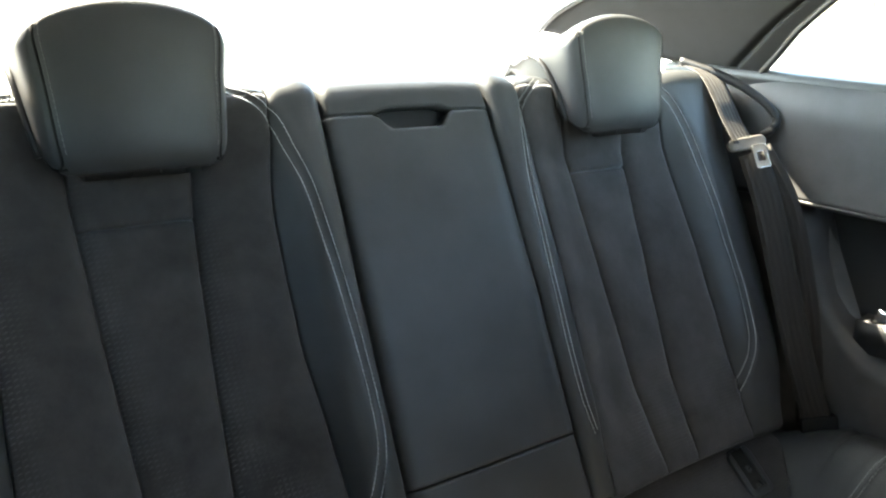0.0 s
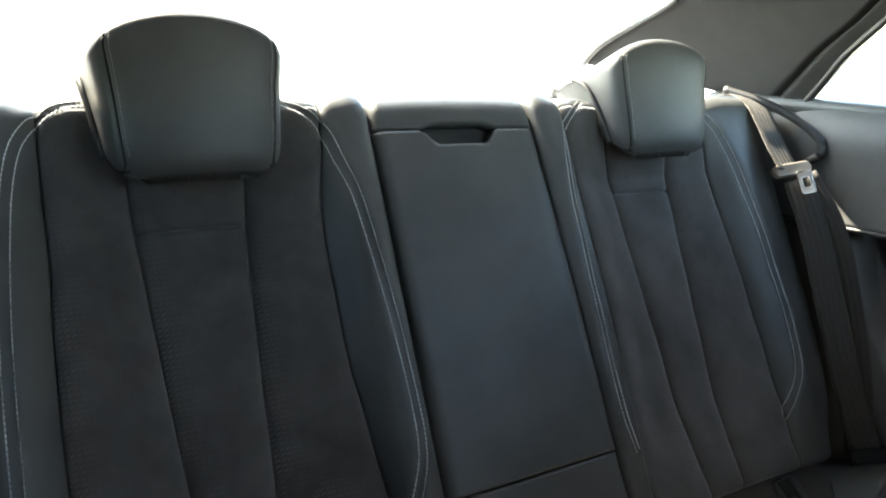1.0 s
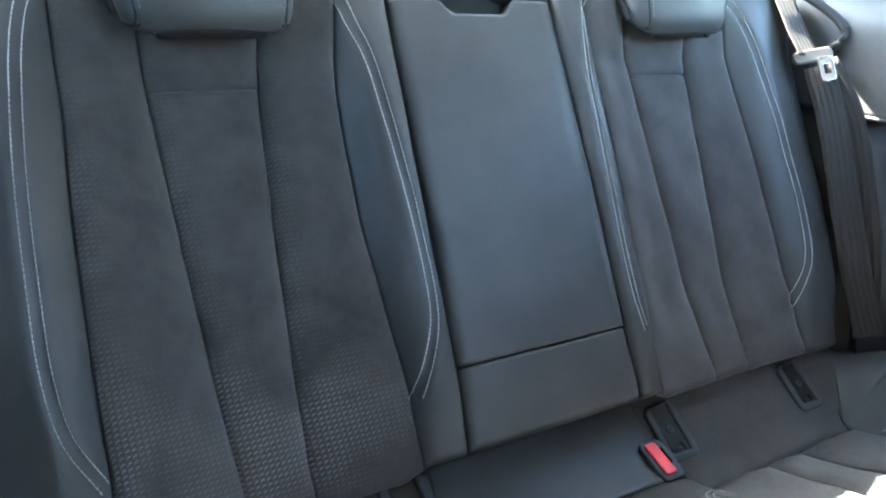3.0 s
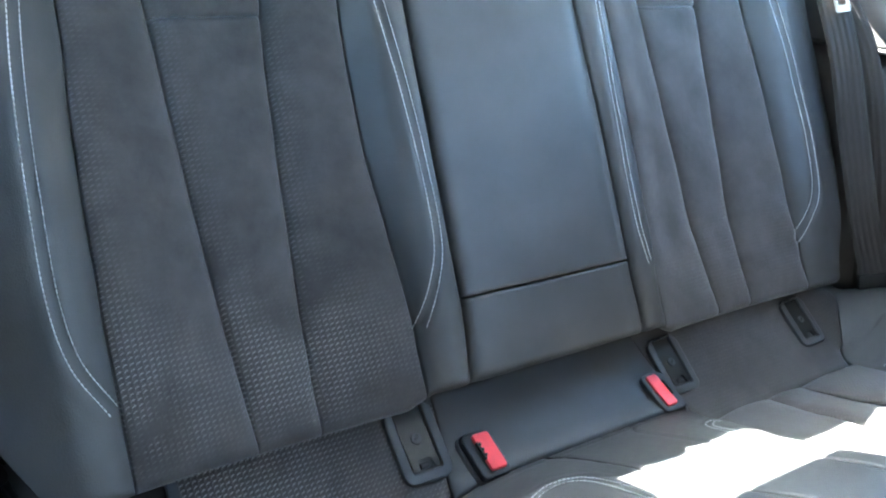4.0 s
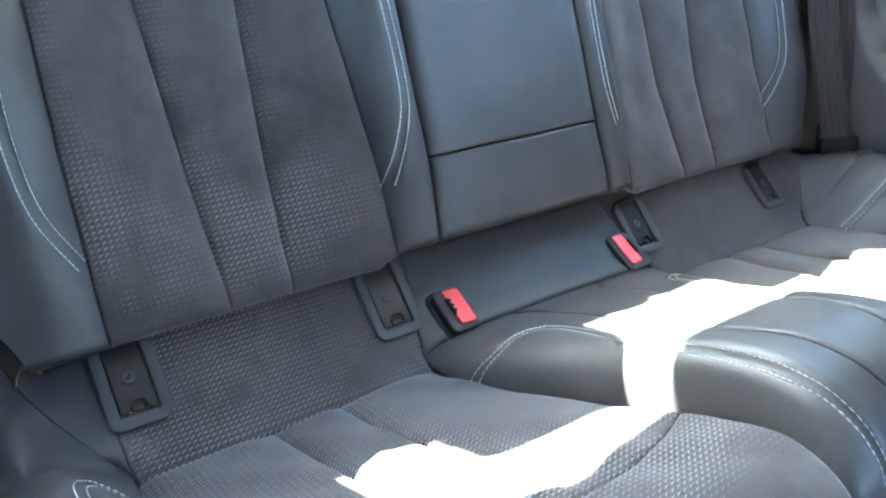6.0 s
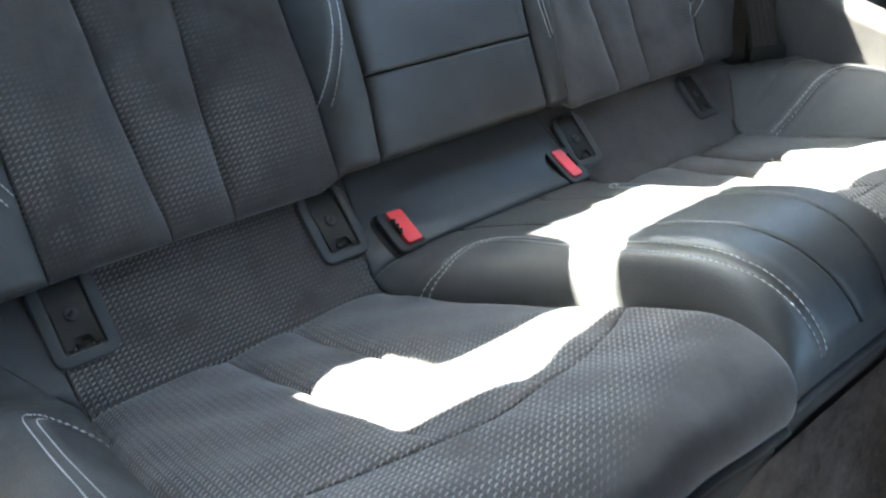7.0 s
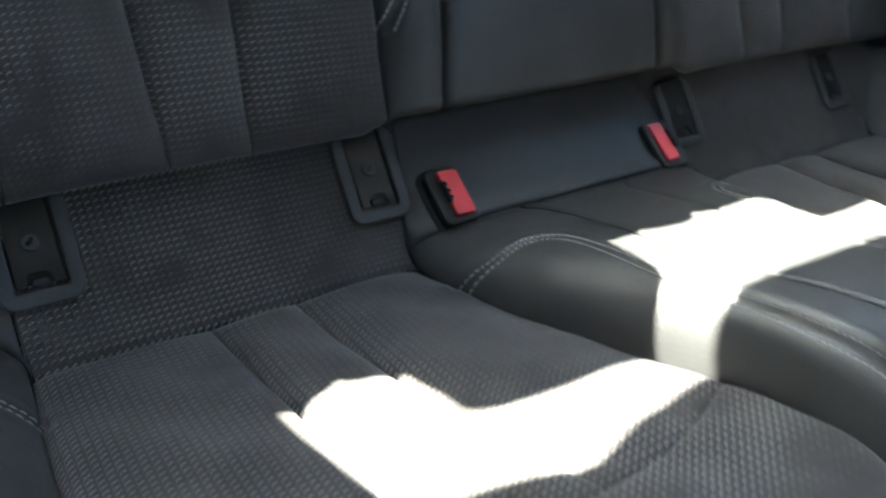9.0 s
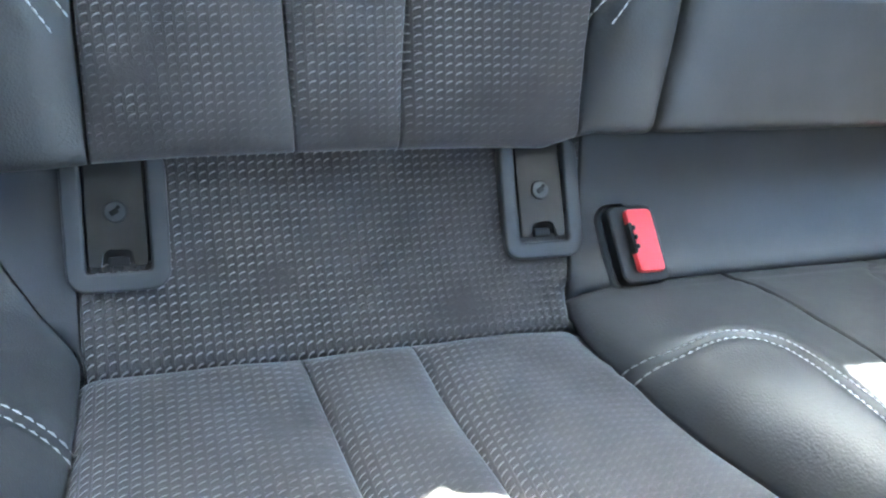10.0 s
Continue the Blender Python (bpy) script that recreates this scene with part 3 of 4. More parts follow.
def seat_height(x, t):
    ax = np.abs(x)
    xf, xr = spline(FOOT, t), spline(RIM, t)
    h = spline(HUMP_H, t) * np.clip(1 - (ax / np.maximum(xf, 0.01)) ** 6.5, 0, 1) ** 0.85
    q = np.clip((ax - xr) / (0.066 + 1.1 * spline(SIDE_FILL, t) * (x > 0)), 0, 1)
    h = h + spline(RIM_H, t) * np.sin(q * np.pi / 2) ** 1.15
    h = h - 0.10 * np.clip((ax - 0.565) / 0.11, 0, 1) ** 2 * np.where(x > 0, np.clip(1 - 16 * (spline(SIDE_FILL, t) + spline(SIDE_LIFT, t)), 0, 1), 1.0)
    fill = np.clip((x - 0.497) / 0.09, 0, 1)
    h = h + spline(SIDE_FILL, t) * fill * fill * (3 - 2 * fill)
    h = h + 0.008 * (ax > xf) * np.exp(-(ax - xf) / 0.05) * np.clip((t - t_of(-0.22)) / 0.10, 0, 1)
    r1, r2 = spline(R1, t), spline(R2, t)
    seat = np.clip((t - T_FOLD) / 0.012, 0, 1) * np.clip((spline(XSEAM, ax) - t) / 0.06, 0, 1)
    for xa, xb, puff, tilt in ((xf, r2, 0.008, 0.0), (r2, r1, 0.005, -0.005), (r1, xr, 0.006, -0.006)):
        w = np.clip((ax - xa) / (xb - xa), 0, 1)
        k = ((ax > xa) & (ax < xb)) * seat
        h = h + k * (puff * (1 - np.abs(2 * w - 1) ** 3) + tilt * (w - 0.5) * np.clip((t - T_FOLD) / 0.06, 0, 1))
    ins = (ax > xf) & (ax < xr)
    grow = np.clip((t - T_FOLD) / 0.05, 0, 1)
    for c in (r1, r2):
        h = h - seat * grow * 0.005 * np.exp(-np.abs(ax - c) / 0.004)
    h = h - 0.006 * np.exp(-np.abs(ax - xf) / 0.004) * (t > T_FOLD - 0.03)
    h = h - 0.006 * np.exp(-np.abs(ax - xr) / 0.004) * (t > T_FOLD - 0.03)
    h = h - ins * 0.007 * np.exp(-np.abs(t - T_FOLD) / 0.005)
    h = h - ins * 0.0017 * np.exp(-np.abs(t - spline(XSEAM, ax)) / 0.003)
    mid = ax < spline(FOOT, np.full_like(t, t_of(-0.047)))
    h = h - mid * (ax < xf) * 0.005 * np.exp(-np.abs(t - t_of(-0.047)) / 0.004)
    for ln, k in ((HUMP_ST, 1.0), (RIM_ST, x < 0), (RIM_ST_R, x > 0)):
        d = line_dist(ax, t, ln[::3])
        h = h - k * 0.0028 * np.exp(-(d / 0.0032) ** 2) + k * 0.0012 * np.exp(-((d - 0.010) / 0.006) ** 2)
    h = h - 0.0030 * np.exp(-(line_dist(ax, t, HUMP_SEAM[::3]) / 0.0022) ** 2)
    h = h - 0.006 * np.exp(-np.abs(t - T_PIPE) / 0.004)
    wr = ins & (t > T_FOLD)
    h = h + wr * 0.0014 * np.sin(ax * 55 + t * 31) * np.sin(t * 47 + ax * 19 + 0.7)
    return h


def seat_point(x, t):
    x, t = np.broadcast_arrays(np.asarray(x, float), np.asarray(t, float))
    h = seat_height(x, t)
    y, z = np.interp(t, PT, PROF[:, 0]), np.interp(t, PT, PROF[:, 1])
    e = 0.006
    dy = np.interp(t + e, PT, PROF[:, 0]) - np.interp(t - e, PT, PROF[:, 0])
    dz = np.interp(t + e, PT, PROF[:, 1]) - np.interp(t - e, PT, PROF[:, 1])
    ln = np.hypot(dy, dz)
    up = np.clip((x - 0.497) / 0.10, 0, 1)
    lift = spline(SIDE_LIFT, t) * up * up * (3 - 2 * up)
    return np.stack((x, y + h * dz / ln, z - h * dy / ln + lift), -1)


def seat_surf(x, t):
    P = seat_point(x, t)
    e = 0.002
    du = seat_point(np.asarray(x) + e, t) - seat_point(np.asarray(x) - e, t)
    dv = seat_point(x, np.asarray(t) - e) - seat_point(x, np.asarray(t) + e)
    n = np.cross(du, dv)
    return P, n / np.linalg.norm(n, axis=-1, keepdims=True)


def seat_panel(name, side, left, right, t0, t1, nx, nt, emboss=None, thick=0.03, gap=0.0005):
    w = edge_samples(nx)[None, :]
    v = np.linspace(0, 1, nt)[:, None]
    ft = lambda f, x: f(x) if callable(f) else f + 0 * x
    fx = lambda f, t: f(t) if callable(f) else spline(f, t)
    tm = (ft(t0, np.array(0.32)) * (1 - v) + ft(t1, np.array(0.32)) * v) + 0 * w
    for _ in range(4):
        xl, xr = fx(left, tm), fx(right, tm)
        ax = xl + gap + (xr - xl - 2 * gap) * w
        tm = ft(t0, ax) * (1 - v) + ft(t1, ax) * v
    P = seat_point(side * ax, tm)
    _, N = seat_surf(side * ax, tm)
    em = None if emboss is None else emboss(ax, tm)
    return sheet(name, P, np.stack((side * ax, -tm), -1), -N, thick, em)


def smooth_patch(name, P, UV, thick, back):
    return sheet(name, np.asarray(P, float), np.asarray(UV, float), np.asarray(back, float), thick)


def grid_from(fn, us, vs):
    P = np.array([[fn(u, v) for u in us] for v in vs], float)
    UV = np.array([[(u, v) for u in us] for v in vs], float)
    return P, UV


# floor carpet of the footwell, with a tunnel bulge in the middle
def floor_z(x, y):
    heel = math.exp(-((max(0.0, -0.4855 - y) / 0.055) ** 0.9))
    return 0.10 + 0.10 * math.exp(-(x / 0.13) ** 2) * (1 - heel) + 0.012 * noise.noise((x * 6, y * 6, 0.3)) + 0.352 * heel



P, UV = grid_from(lambda u, v: (u, v, floor_z(u, v)), np.linspace(-0.72, 0.72, 110), -0.4855 - 1.1 * np.linspace(1, 0, 90) ** 2.4)
solo("floor", smooth_patch("floor", P, UV, 0.02, (0, 0, -1)), M_CARPET, "dark brown-grey carpet of the rear footwell", "floor", kind="structure")


# ---- outside: ground to the horizon, a pale house beside the car ----
P, UV = grid_from(lambda u, v: (u, v, -0.45), np.linspace(-400, 400, 9), np.linspace(-400, 400, 9))
ground_mat, gnt, gb = mat_base("pale_concrete", (0.42, 0.40, 0.37), 0.9)
gco = coords(gnt)
gnt.links.new(ramp(gnt, tex_noise(gnt, gco, 1.5, 6.0), ((0.3, (0.34, 0.33, 0.31)), (0.7, (0.48, 0.46, 0.43)))), gb.inputs["Base Color"])
solo("ground", smooth_patch("ground", P, UV, 0.2, (0, 0, -1)), ground_mat, "pale concrete yard around the parked car", "ground", kind="structure")

wall_mat, hnt, hb = mat_base("cream_render", (0.72, 0.69, 0.60), 0.9)
hnt.links.new(ramp(hnt, tex_noise(hnt, coords(hnt), 3.0, 6.0), ((0.3, (0.66, 0.63, 0.55)), (0.7, (0.76, 0.73, 0.65)))), hb.inputs["Base Color"])
M_YELLOW = plastic("yellow_paint", (0.70, 0.55, 0.12), 0.6)
M_ROOF = plastic("grey_roof", (0.22, 0.20, 0.19), 0.8)


def far_house():
    h = thing("house", (10.0, 0.6, -0.45), "pale cream rendered house with yellow window frames", "house")
    part("wall", box_bm((4.0, 7.0, 3.2), pose(10.0, 0.6, 1.15), 0.02), wall_mat, h)
    roof = prism_bm([(-2.3, 0), (2.3, 0), (0, 1.4)], 7.6, pose(10.0, -3.2, 2.76, 90, 0, 0))
    part("roof", roof, M_ROOF, h)
    for y in (-1.4, 1.0, 3.3):
        w = part("window", ring_bm([(-0.6, -0.65), (0.6, -0.65), (0.6, 0.65), (-0.6, 0.65)], [(-0.52, -0.57), (0.52, -0.57), (0.52, 0.57), (-0.52, 0.57)], 0.06,
                                   pose(7.96, y, 1.1, 90, 0, -90)), M_YELLOW, h)
        part("pane", box_bm((0.02, 1.04, 1.14), pose(7.985, y, 1.1), 0.004), M_GLASS, w)
        part("sill", box_bm((0.16, 1.3, 0.06), pose(7.94, y, 0.42), 0.01), wall_mat, w)


far_house()

# ---- cabin shell: pillars, roof lining, side panels, shelf, windows ----
ROOF_EDGE = [(0.0, 1.262), (0.25, 1.252), (0.42, 1.228), (0.52, 1.195), (0.585, 1.155), (0.615, 1.135)]


def roof_z(x, y):
    return float(spline(ROOF_EDGE, abs(x))) - 0.02 * max(0.0, (y + 0.1)) ** 1.5


def roof_lining():
    bm = bmesh.new()
    def edge_y(u, v):
        # the rear edge sweeps forward into the rounded corner above the pillar
        k = max(0.0, (v - ROOF_Y) / (0.341 - ROOF_Y))
        return v - 0.075 * k * math.exp(-((u + 0.50) / 0.10) ** 2) + 0.075 * k * math.exp(-((u - 0.50) / 0.13) ** 2)
    for x0, x1, y0, y1 in ((-0.60, 0.60, ROOF_Y, 0.341), (-0.66, 0.66, ROOF_F, ROOF_Y)):
        P, UV = grid_from(lambda u, v: (u, edge_y(u, v), roof_z(u, v)), np.linspace(x0, x1, 31), np.linspace(y0, y1, 16))
        bm.from_mesh(smooth_patch("ceiling", P, UV, 0.035, (0, 0, 1)))
    return bm


ROOF_Y, ROOF_F = -0.01, -0.72
solo("ceiling", roof_lining(), M_HEADLINER, "cloth roof lining over the rear cabin, lightened to bounce daylight", "ceiling", kind="structure")


def pillar(side):
    """Rear roof pillar lining between the rear window and the quarter window."""
    inner = smooth_line([(0.668, 0.76, 1.018), (0.653, 0.72, 1.040), (0.637, 0.68, 1.057), (0.615, 0.57, 1.097), (0.593, 0.452, 1.139), (0.560, 0.375, 1.180), (0.490, 0.325, 1.212), (0.40, 0.305, 1.232)], 30)
    if side > 0:
        inner = inner + np.outer(np.clip((inner[:, 2] - 1.139) / 0.05, 0, 1), (0, 0.07, 0))
    # the left pillar is unseen; its edges are shifted to bound the seat's sun patches
    if side < 0:
        inner = inner - np.array((0.013, 0, 0))
        inner = inner + np.outer(np.clip((inner[:, 2] - 1.139) / 0.04, 0, 1), (0, -0.075, 0))
    outer = smooth_line([(0.692, 0.250, 0.952), (0.680, 0.222, 0.980), (0.664, 0.187, 1.013), (0.642, 0.147, 1.050), (0.616, 0.088, 1.092), (0.594, 0.03, 1.132), (0.572, -0.02, 1.158), (0.53, -0.06, 1.19)], 30)
    if side < 0:
        outer = smooth_line([(0.688, 0.098, 0.955), (0.675, 0.084, 0.981), (0.652, 0.058, 1.030), (0.624, 0.023, 1.078), (0.608, -0.013, 1.108), (0.596, -0.043, 1.133), (0.575, -0.098, 1.156), (0.53, -0.138, 1.19)], 30) - np.array((0.011, 0, 0.0136))
    ws = np.unique(np.concatenate((np.linspace(0, 1, 14), np.linspace(0.80, 0.98, 19))))
    P = np.empty((30, len(ws), 3))
    for j, w in enumerate(ws):
        Q = inner * (1 - w) + outer * w
        # the lining dips into a groove before the raised strip beside the window
        dip = 0.016 * math.exp(-((w - 0.885) / 0.016) ** 2) - 0.010 * (1 / (1 + math.exp(-(w - 0.90) / 0.008))) * (1 - w) / 0.1
        Q[:, 0] += 0.022 * math.sin(math.pi * w) + dip
        Q[:, 2] += 0.006 * math.sin(math.pi * w)
        P[:, j] = Q
    P[:, :, 0] *= side
    UV = P[:, :, 1:].copy()
    e = thing("pillar_trim", (side * 0.66, 0.5, 0.98), "grey cloth-covered rear roof pillar lining", "car trim", "roof pillars")
    part("lining", sheet("lining", P, UV, np.array((side * 0.85, 0, 0.5)), 0.05), M_PILLAR, e)
    rim = outer.copy()
    rim[:, 0] = (rim[:, 0] - 0.004) * side
    part("window_seal", tube_mesh("window_seal", rim, 0.006), M_BLACK, e, "black rubber window seal")
    sm = inner * 0.115 + outer * 0.885
    sm[:, 0] = (sm[:, 0] + 0.020) * side
    part("seam", tube_mesh("seam", sm, 0.0035), M_VOID, e, "dark shadow gap in the lining")
    rim2 = inner.copy()
    rim2[:, 0] = (rim2[:, 0] - 0.002) * side
    part("rear_window_seal", tube_mesh("rear_window_seal", rim2, 0.006), M_BLACK, e, "black rubber rear window seal")


for sd in (1, -1):
    pillar(sd)

# rear shelf behind the backrest
P, UV = grid_from(lambda u, v: (u * (1 - 0.06 * (v - 0.33)), v, 0.950 + 0.012 * math.sin(u * 5 + 1) * 0.2 + 0.03 * (v - 0.33) + 0.014 * math.exp(-((v - 0.33) / 0.06) ** 2)), np.linspace(-0.72, 0.72, 40), np.linspace(0.315, 0.95, 24))
shelf = solo("rear_shelf", smooth_patch("rear_shelf", P, UV, 0.03, (0, 0, -1)), M_SHELF, "grey cloth rear parcel shelf below the rear window", "parcel shelf", kind="structure")

# rear window and quarter windows
P, UV = grid_from(lambda u, v: (u * (0.70 - 0.16 * v), 0.97 - 0.655 * v - 0.06 * u * u * (1 - v), 0.985 + 0.262 * v - u * u * (0.012 + 0.055 * v)), np.linspace(-1, 1, 17), np.linspace(0, 1, 13))
rw = solo("window_1", smooth_patch("window_1", P, UV, 0.004, (0, 0.3, 1)), M_GLASS, "clear sloping rear windscreen glass", "window", kind="structure")
rw.visible_shadow = False
for i, sd in enumerate((1, -1)):
    P, UV = grid_from(lambda u, v: (sd * (0.700 - 0.105 * v), -0.75 + (0.99 - 0.19 * v) * u, 0.975 + 0.165 * v), np.linspace(0, 1, 9), np.linspace(0, 1, 7))
    qw = solo("window_%d" % (2 + i), smooth_patch("quarter", P, UV, 0.004, (sd, 0, 0.3)), M_GLASS, "clear rear side window glass of the car", "window", kind="structure")
    qw.visible_shadow = False


def side_panel(side):
    """Moulded side lining: sill ledge, soft upper panel, dark recess with armrest bowl, lower panel."""
    e = thing("side_panel", (side * 0.66, -0.1, 0.40), "charcoal moulded side lining beside the rear seat", "car trim", "side linings")
    ys = np.linspace(-0.85 if side > 0 else -0.42, 0.42, 50)

    def upper(u, v):
        k = v
        z = 0.792 + 0.186 * k
        x = 0.640 + 0.020 * math.sin(k * math.pi * 0.8) * 0.4 + 0.034 * max(0.0, (k - 0.62) / 0.38) ** 2.2 + 0.05 * max(0.0, (u - 0.16) / 0.25) ** 1.6
        return (side * x, u, z + 0.012 * (0.1 - u) * (1 - k))
    P, UV = grid_from(upper, ys, np.linspace(0, 1, 26))
    part("upper_panel", sheet("upper_panel", P, UV, np.array((side, 0, 0)), 0.03), M_TRIM, e, "soft charcoal upper side panel")
    P, UV = grid_from(lambda u, v: (side * ((0.671 if side > 0 else 0.656) + 0.075 * v), u, 0.979 + 0.004 * math.sin(v * 3.1)), ys, np.linspace(0, 1, 6))
    part("sill", sheet("sill", P, UV, np.array((0, 0, -1)), 0.02), M_SMOOTH, e, "smooth window sill ledge")
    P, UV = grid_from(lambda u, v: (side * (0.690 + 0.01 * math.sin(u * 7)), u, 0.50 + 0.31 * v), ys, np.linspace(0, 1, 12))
    # the depth of the recess is darkened by colour, not by shade alone
    part("recess", sheet("recess", P, UV, np.array((side, 0, 0)), 0.02), M_VOID, e, "recessed middle of the side lining, its shade painted near-black")
    part("lip", tube_mesh("lip", [(side * 0.642, y, 0.7905 + 0.012 * (0.1 - y)) for y in np.linspace(-0.85 if side > 0 else -0.42, 0.25, 20)], 0.004), M_BLACK, e)

    def low_top(y):
        return float(spline([(-0.85, 0.555), (-0.20, 0.560), (-0.09, 0.574), (-0.045, 0.59), (-0.005, 0.618), (0.03, 0.66), (0.06, 0.72), (0.09, 0.80), (0.42, 0.80)], y))
    inward = lambda u, v: 0.030 * min(1.0, max(0.0, (u - 0.015) / 0.045)) * min(1.0, max(0.0, (0.62 - 0.33 - (low_top(u) - 0.33) * v) / 0.07))
    P, UV = grid_from(lambda u, v: (side * (0.628 - inward(u, v) + 0.055 * max(0.0, (v - 0.9) / 0.1) ** 2 + 0.02 * math.sin(v * 2.6) * 0.5 + 0.02 * max(0.0, (u - 0.1) / 0.3)), u, 0.33 + (low_top(u) - 0.33) * v), ys, np.linspace(0, 1, 30))
    part("lower_panel", sheet("lower_panel", P, UV, np.array((side, 0, 0)), 0.03), M_SIDE, e, "charcoal lower side panel with a curved top")
    P, UV = grid_from(lambda u, v: (side * (0.655 + 0.05 * v), -0.30 + 0.285 * u, 0.635 + 0.012 * math.sin(u * 3.1) - 0.008 * (1 - v)), np.linspace(0, 1, 16), np.linspace(0, 1, 6))
    part("armrest_shelf", sheet("armrest_shelf", P, UV, np.array((0, 0, -1)), 0.05), M_BLACK, e, "black armrest bowl")
    part("release_handle", box_bm((0.016, 0.075, 0.020), pose(side * 0.650, -0.085, 0.650, 0, 12, 4), 0.006, 3), M_CHROME, e, "bright chrome pull handle")
    return e


for sd in (1, -1):
    side_panel(sd)

# unseen light blockers, no parts of the car; their tops limit the front light
solo("wall_front", box_bm((0.82, 0.04, 0.88), pose(-0.35, -0.72, 0.835), 0.004), M_VOID, "unseen black wall added to block light from ahead", "wall", kind="structure")
solo("wall_front_right", box_bm((0.66, 0.12, 0.70), pose(0.39, -0.605, 0.67), 0.03, 3), M_VOID, "unseen black block added to shade like the front seat", "wall", kind="structure")
solo("wall_front_far", box_bm((1.5, 0.04, 0.60), pose(0, -1.36, 0.36), 0.004), M_VOID, "unseen black wall added to close off the front footwell", "wall", kind="structure")
# body floor behind and below, so that no light leaks under the seat
solo("rear_bulkhead", box_bm((1.44, 0.03, 0.95), pose(0, 0.42, 0.47), 0.004), M_VOID, "black rear bulkhead behind the seat", "wall", kind="structure")
solo("underfloor", box_bm((1.5, 2.3, 0.03), pose(0, -0.6, 0.055), 0.004), M_VOID, "black underfloor of the car body", "floor", kind="structure")
solo("wall_right", box_bm((0.03, 1.9, 0.86), pose(0.755, -0.30, 0.50), 0.004), M_VOID, "black inner body side behind the lining", "wall", kind="structure")
solo("wall_left", box_bm((0.03, 1.10, 0.86), pose(-0.755, 0.10, 0.50), 0.004), M_VOID, "black inner body side behind the lining", "wall", kind="structure")
# three unseen blockers added to leave only chosen side openings for daylight
solo("wall_left_upper", box_bm((0.03, 1.21, 0.36), pose(-0.662, -0.695, 1.08), 0.004), M_VOID, "unseen dark wall added to block light above the door opening", "wall", kind="structure")
solo("wall_left_door", box_bm((0.03, 0.92, 0.56), pose(-0.757, -0.91, 0.655), 0.004), M_VOID, "unseen dark wall added to block light from the door side", "wall", kind="structure")
solo("wall_right_upper", box_bm((0.03, 1.20, 0.36), pose(0.662, -0.70, 1.08), 0.004), M_VOID, "unseen dark wall added to block light from the right", "wall", kind="structure")
solo("door_sill", box_bm((0.10, 0.70, 0.10), pose(-0.73, -0.75, 0.12), 0.02, 3), M_BLACK, "black door sill below the open door", "door sill", kind="structure")


# ---- rear seat backrests ----
def emb_back(ax, a):
    """The ticks stand along each strip's outer seam, spread out low down and run out above the lower edge."""
    s1, s2, s3 = spline(S1, a), spline(S2, a), spline(S3, a)
    edge = np.where(ax > s2, s1 - ax, np.where(ax > s3, s2 - ax, s3 - ax))
    low = np.clip((0.11 - a) / 0.12, 0, 1)
    reach = 0.022 + 0.065 * low ** 1.5
    f = np.exp(-(np.maximum(edge, 0) / reach) ** 2) * (0.28 + 0.72 * low)
    return 0.85 * f * np.clip((a + 0.102) / 0.04, 0, 1) * np.clip((0.44 - a) / 0.2, 0.25, 1)


def backrest(side):
    e = thing("rear_seat", (side * 0.335, 0.09, 0.44), "dark leather and grey suede rear seat backrest with double white stitching", "car seat", "rear seat backrests")
    lo, hi = -0.150, 0.520
    emb = emb_back if side < 0 else (lambda ax, a: 0.16 * emb_back(ax, a))
    part("inner_bolster", back_panel("inner_bolster", side, ARM if side < 0 else ARM_R, S4, lo, hi, 26, 170, gap=0.0012), M_LEATHER, e, "smooth black leather side bolster")
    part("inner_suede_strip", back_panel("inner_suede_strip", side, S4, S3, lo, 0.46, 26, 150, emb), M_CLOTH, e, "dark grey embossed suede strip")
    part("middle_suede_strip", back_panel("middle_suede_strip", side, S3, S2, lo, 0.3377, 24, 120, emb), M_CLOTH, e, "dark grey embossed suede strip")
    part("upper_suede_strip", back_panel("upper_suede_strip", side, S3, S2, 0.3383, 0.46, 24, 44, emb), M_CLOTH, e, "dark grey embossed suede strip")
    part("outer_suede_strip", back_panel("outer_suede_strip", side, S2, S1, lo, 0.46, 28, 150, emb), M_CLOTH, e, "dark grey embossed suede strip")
    part("outer_bolster", back_panel("outer_bolster", side, S1, EDGE if side > 0 else EDGE_L, lo, hi, 34, 170, gap=0.0012), M_LEATHER, e, "smooth black leather side bolster")
    part("top_roll", back_panel("top_roll", side, S4, S1, 0.4606, hi, 40, 20), M_LEATHER, e, "black leather top roll")
    for ln, nm, gap in ((OUT_ST if side < 0 else OUT_ST_R, "outer_stitching", 0.0052), (IN_ST if side < 0 else IN_ST_R, "inner_stitching", 0.0052 if side < 0 else 0.0038)):
        for off in (gap, -gap):
            l2 = offset_line(ln, off)
            l2 = np.stack((side * l2[:, 0], l2[:, 1]), 1)
            part(nm, stitches(nm, l2, back_surf), M_THREAD, e, "light grey thread stitching")
    core = box_bm((0.44, 0.08, 0.50), Matrix.Translation((side * 0.36, 0.285, 0.685)) @ pose(0, 0, 0, -27.5, 0, 0), 0.03, 3)
    part("back_shell", core, M_VOID, e, "black backrest shell")


for sd in (-1, 1):
    backrest(sd)


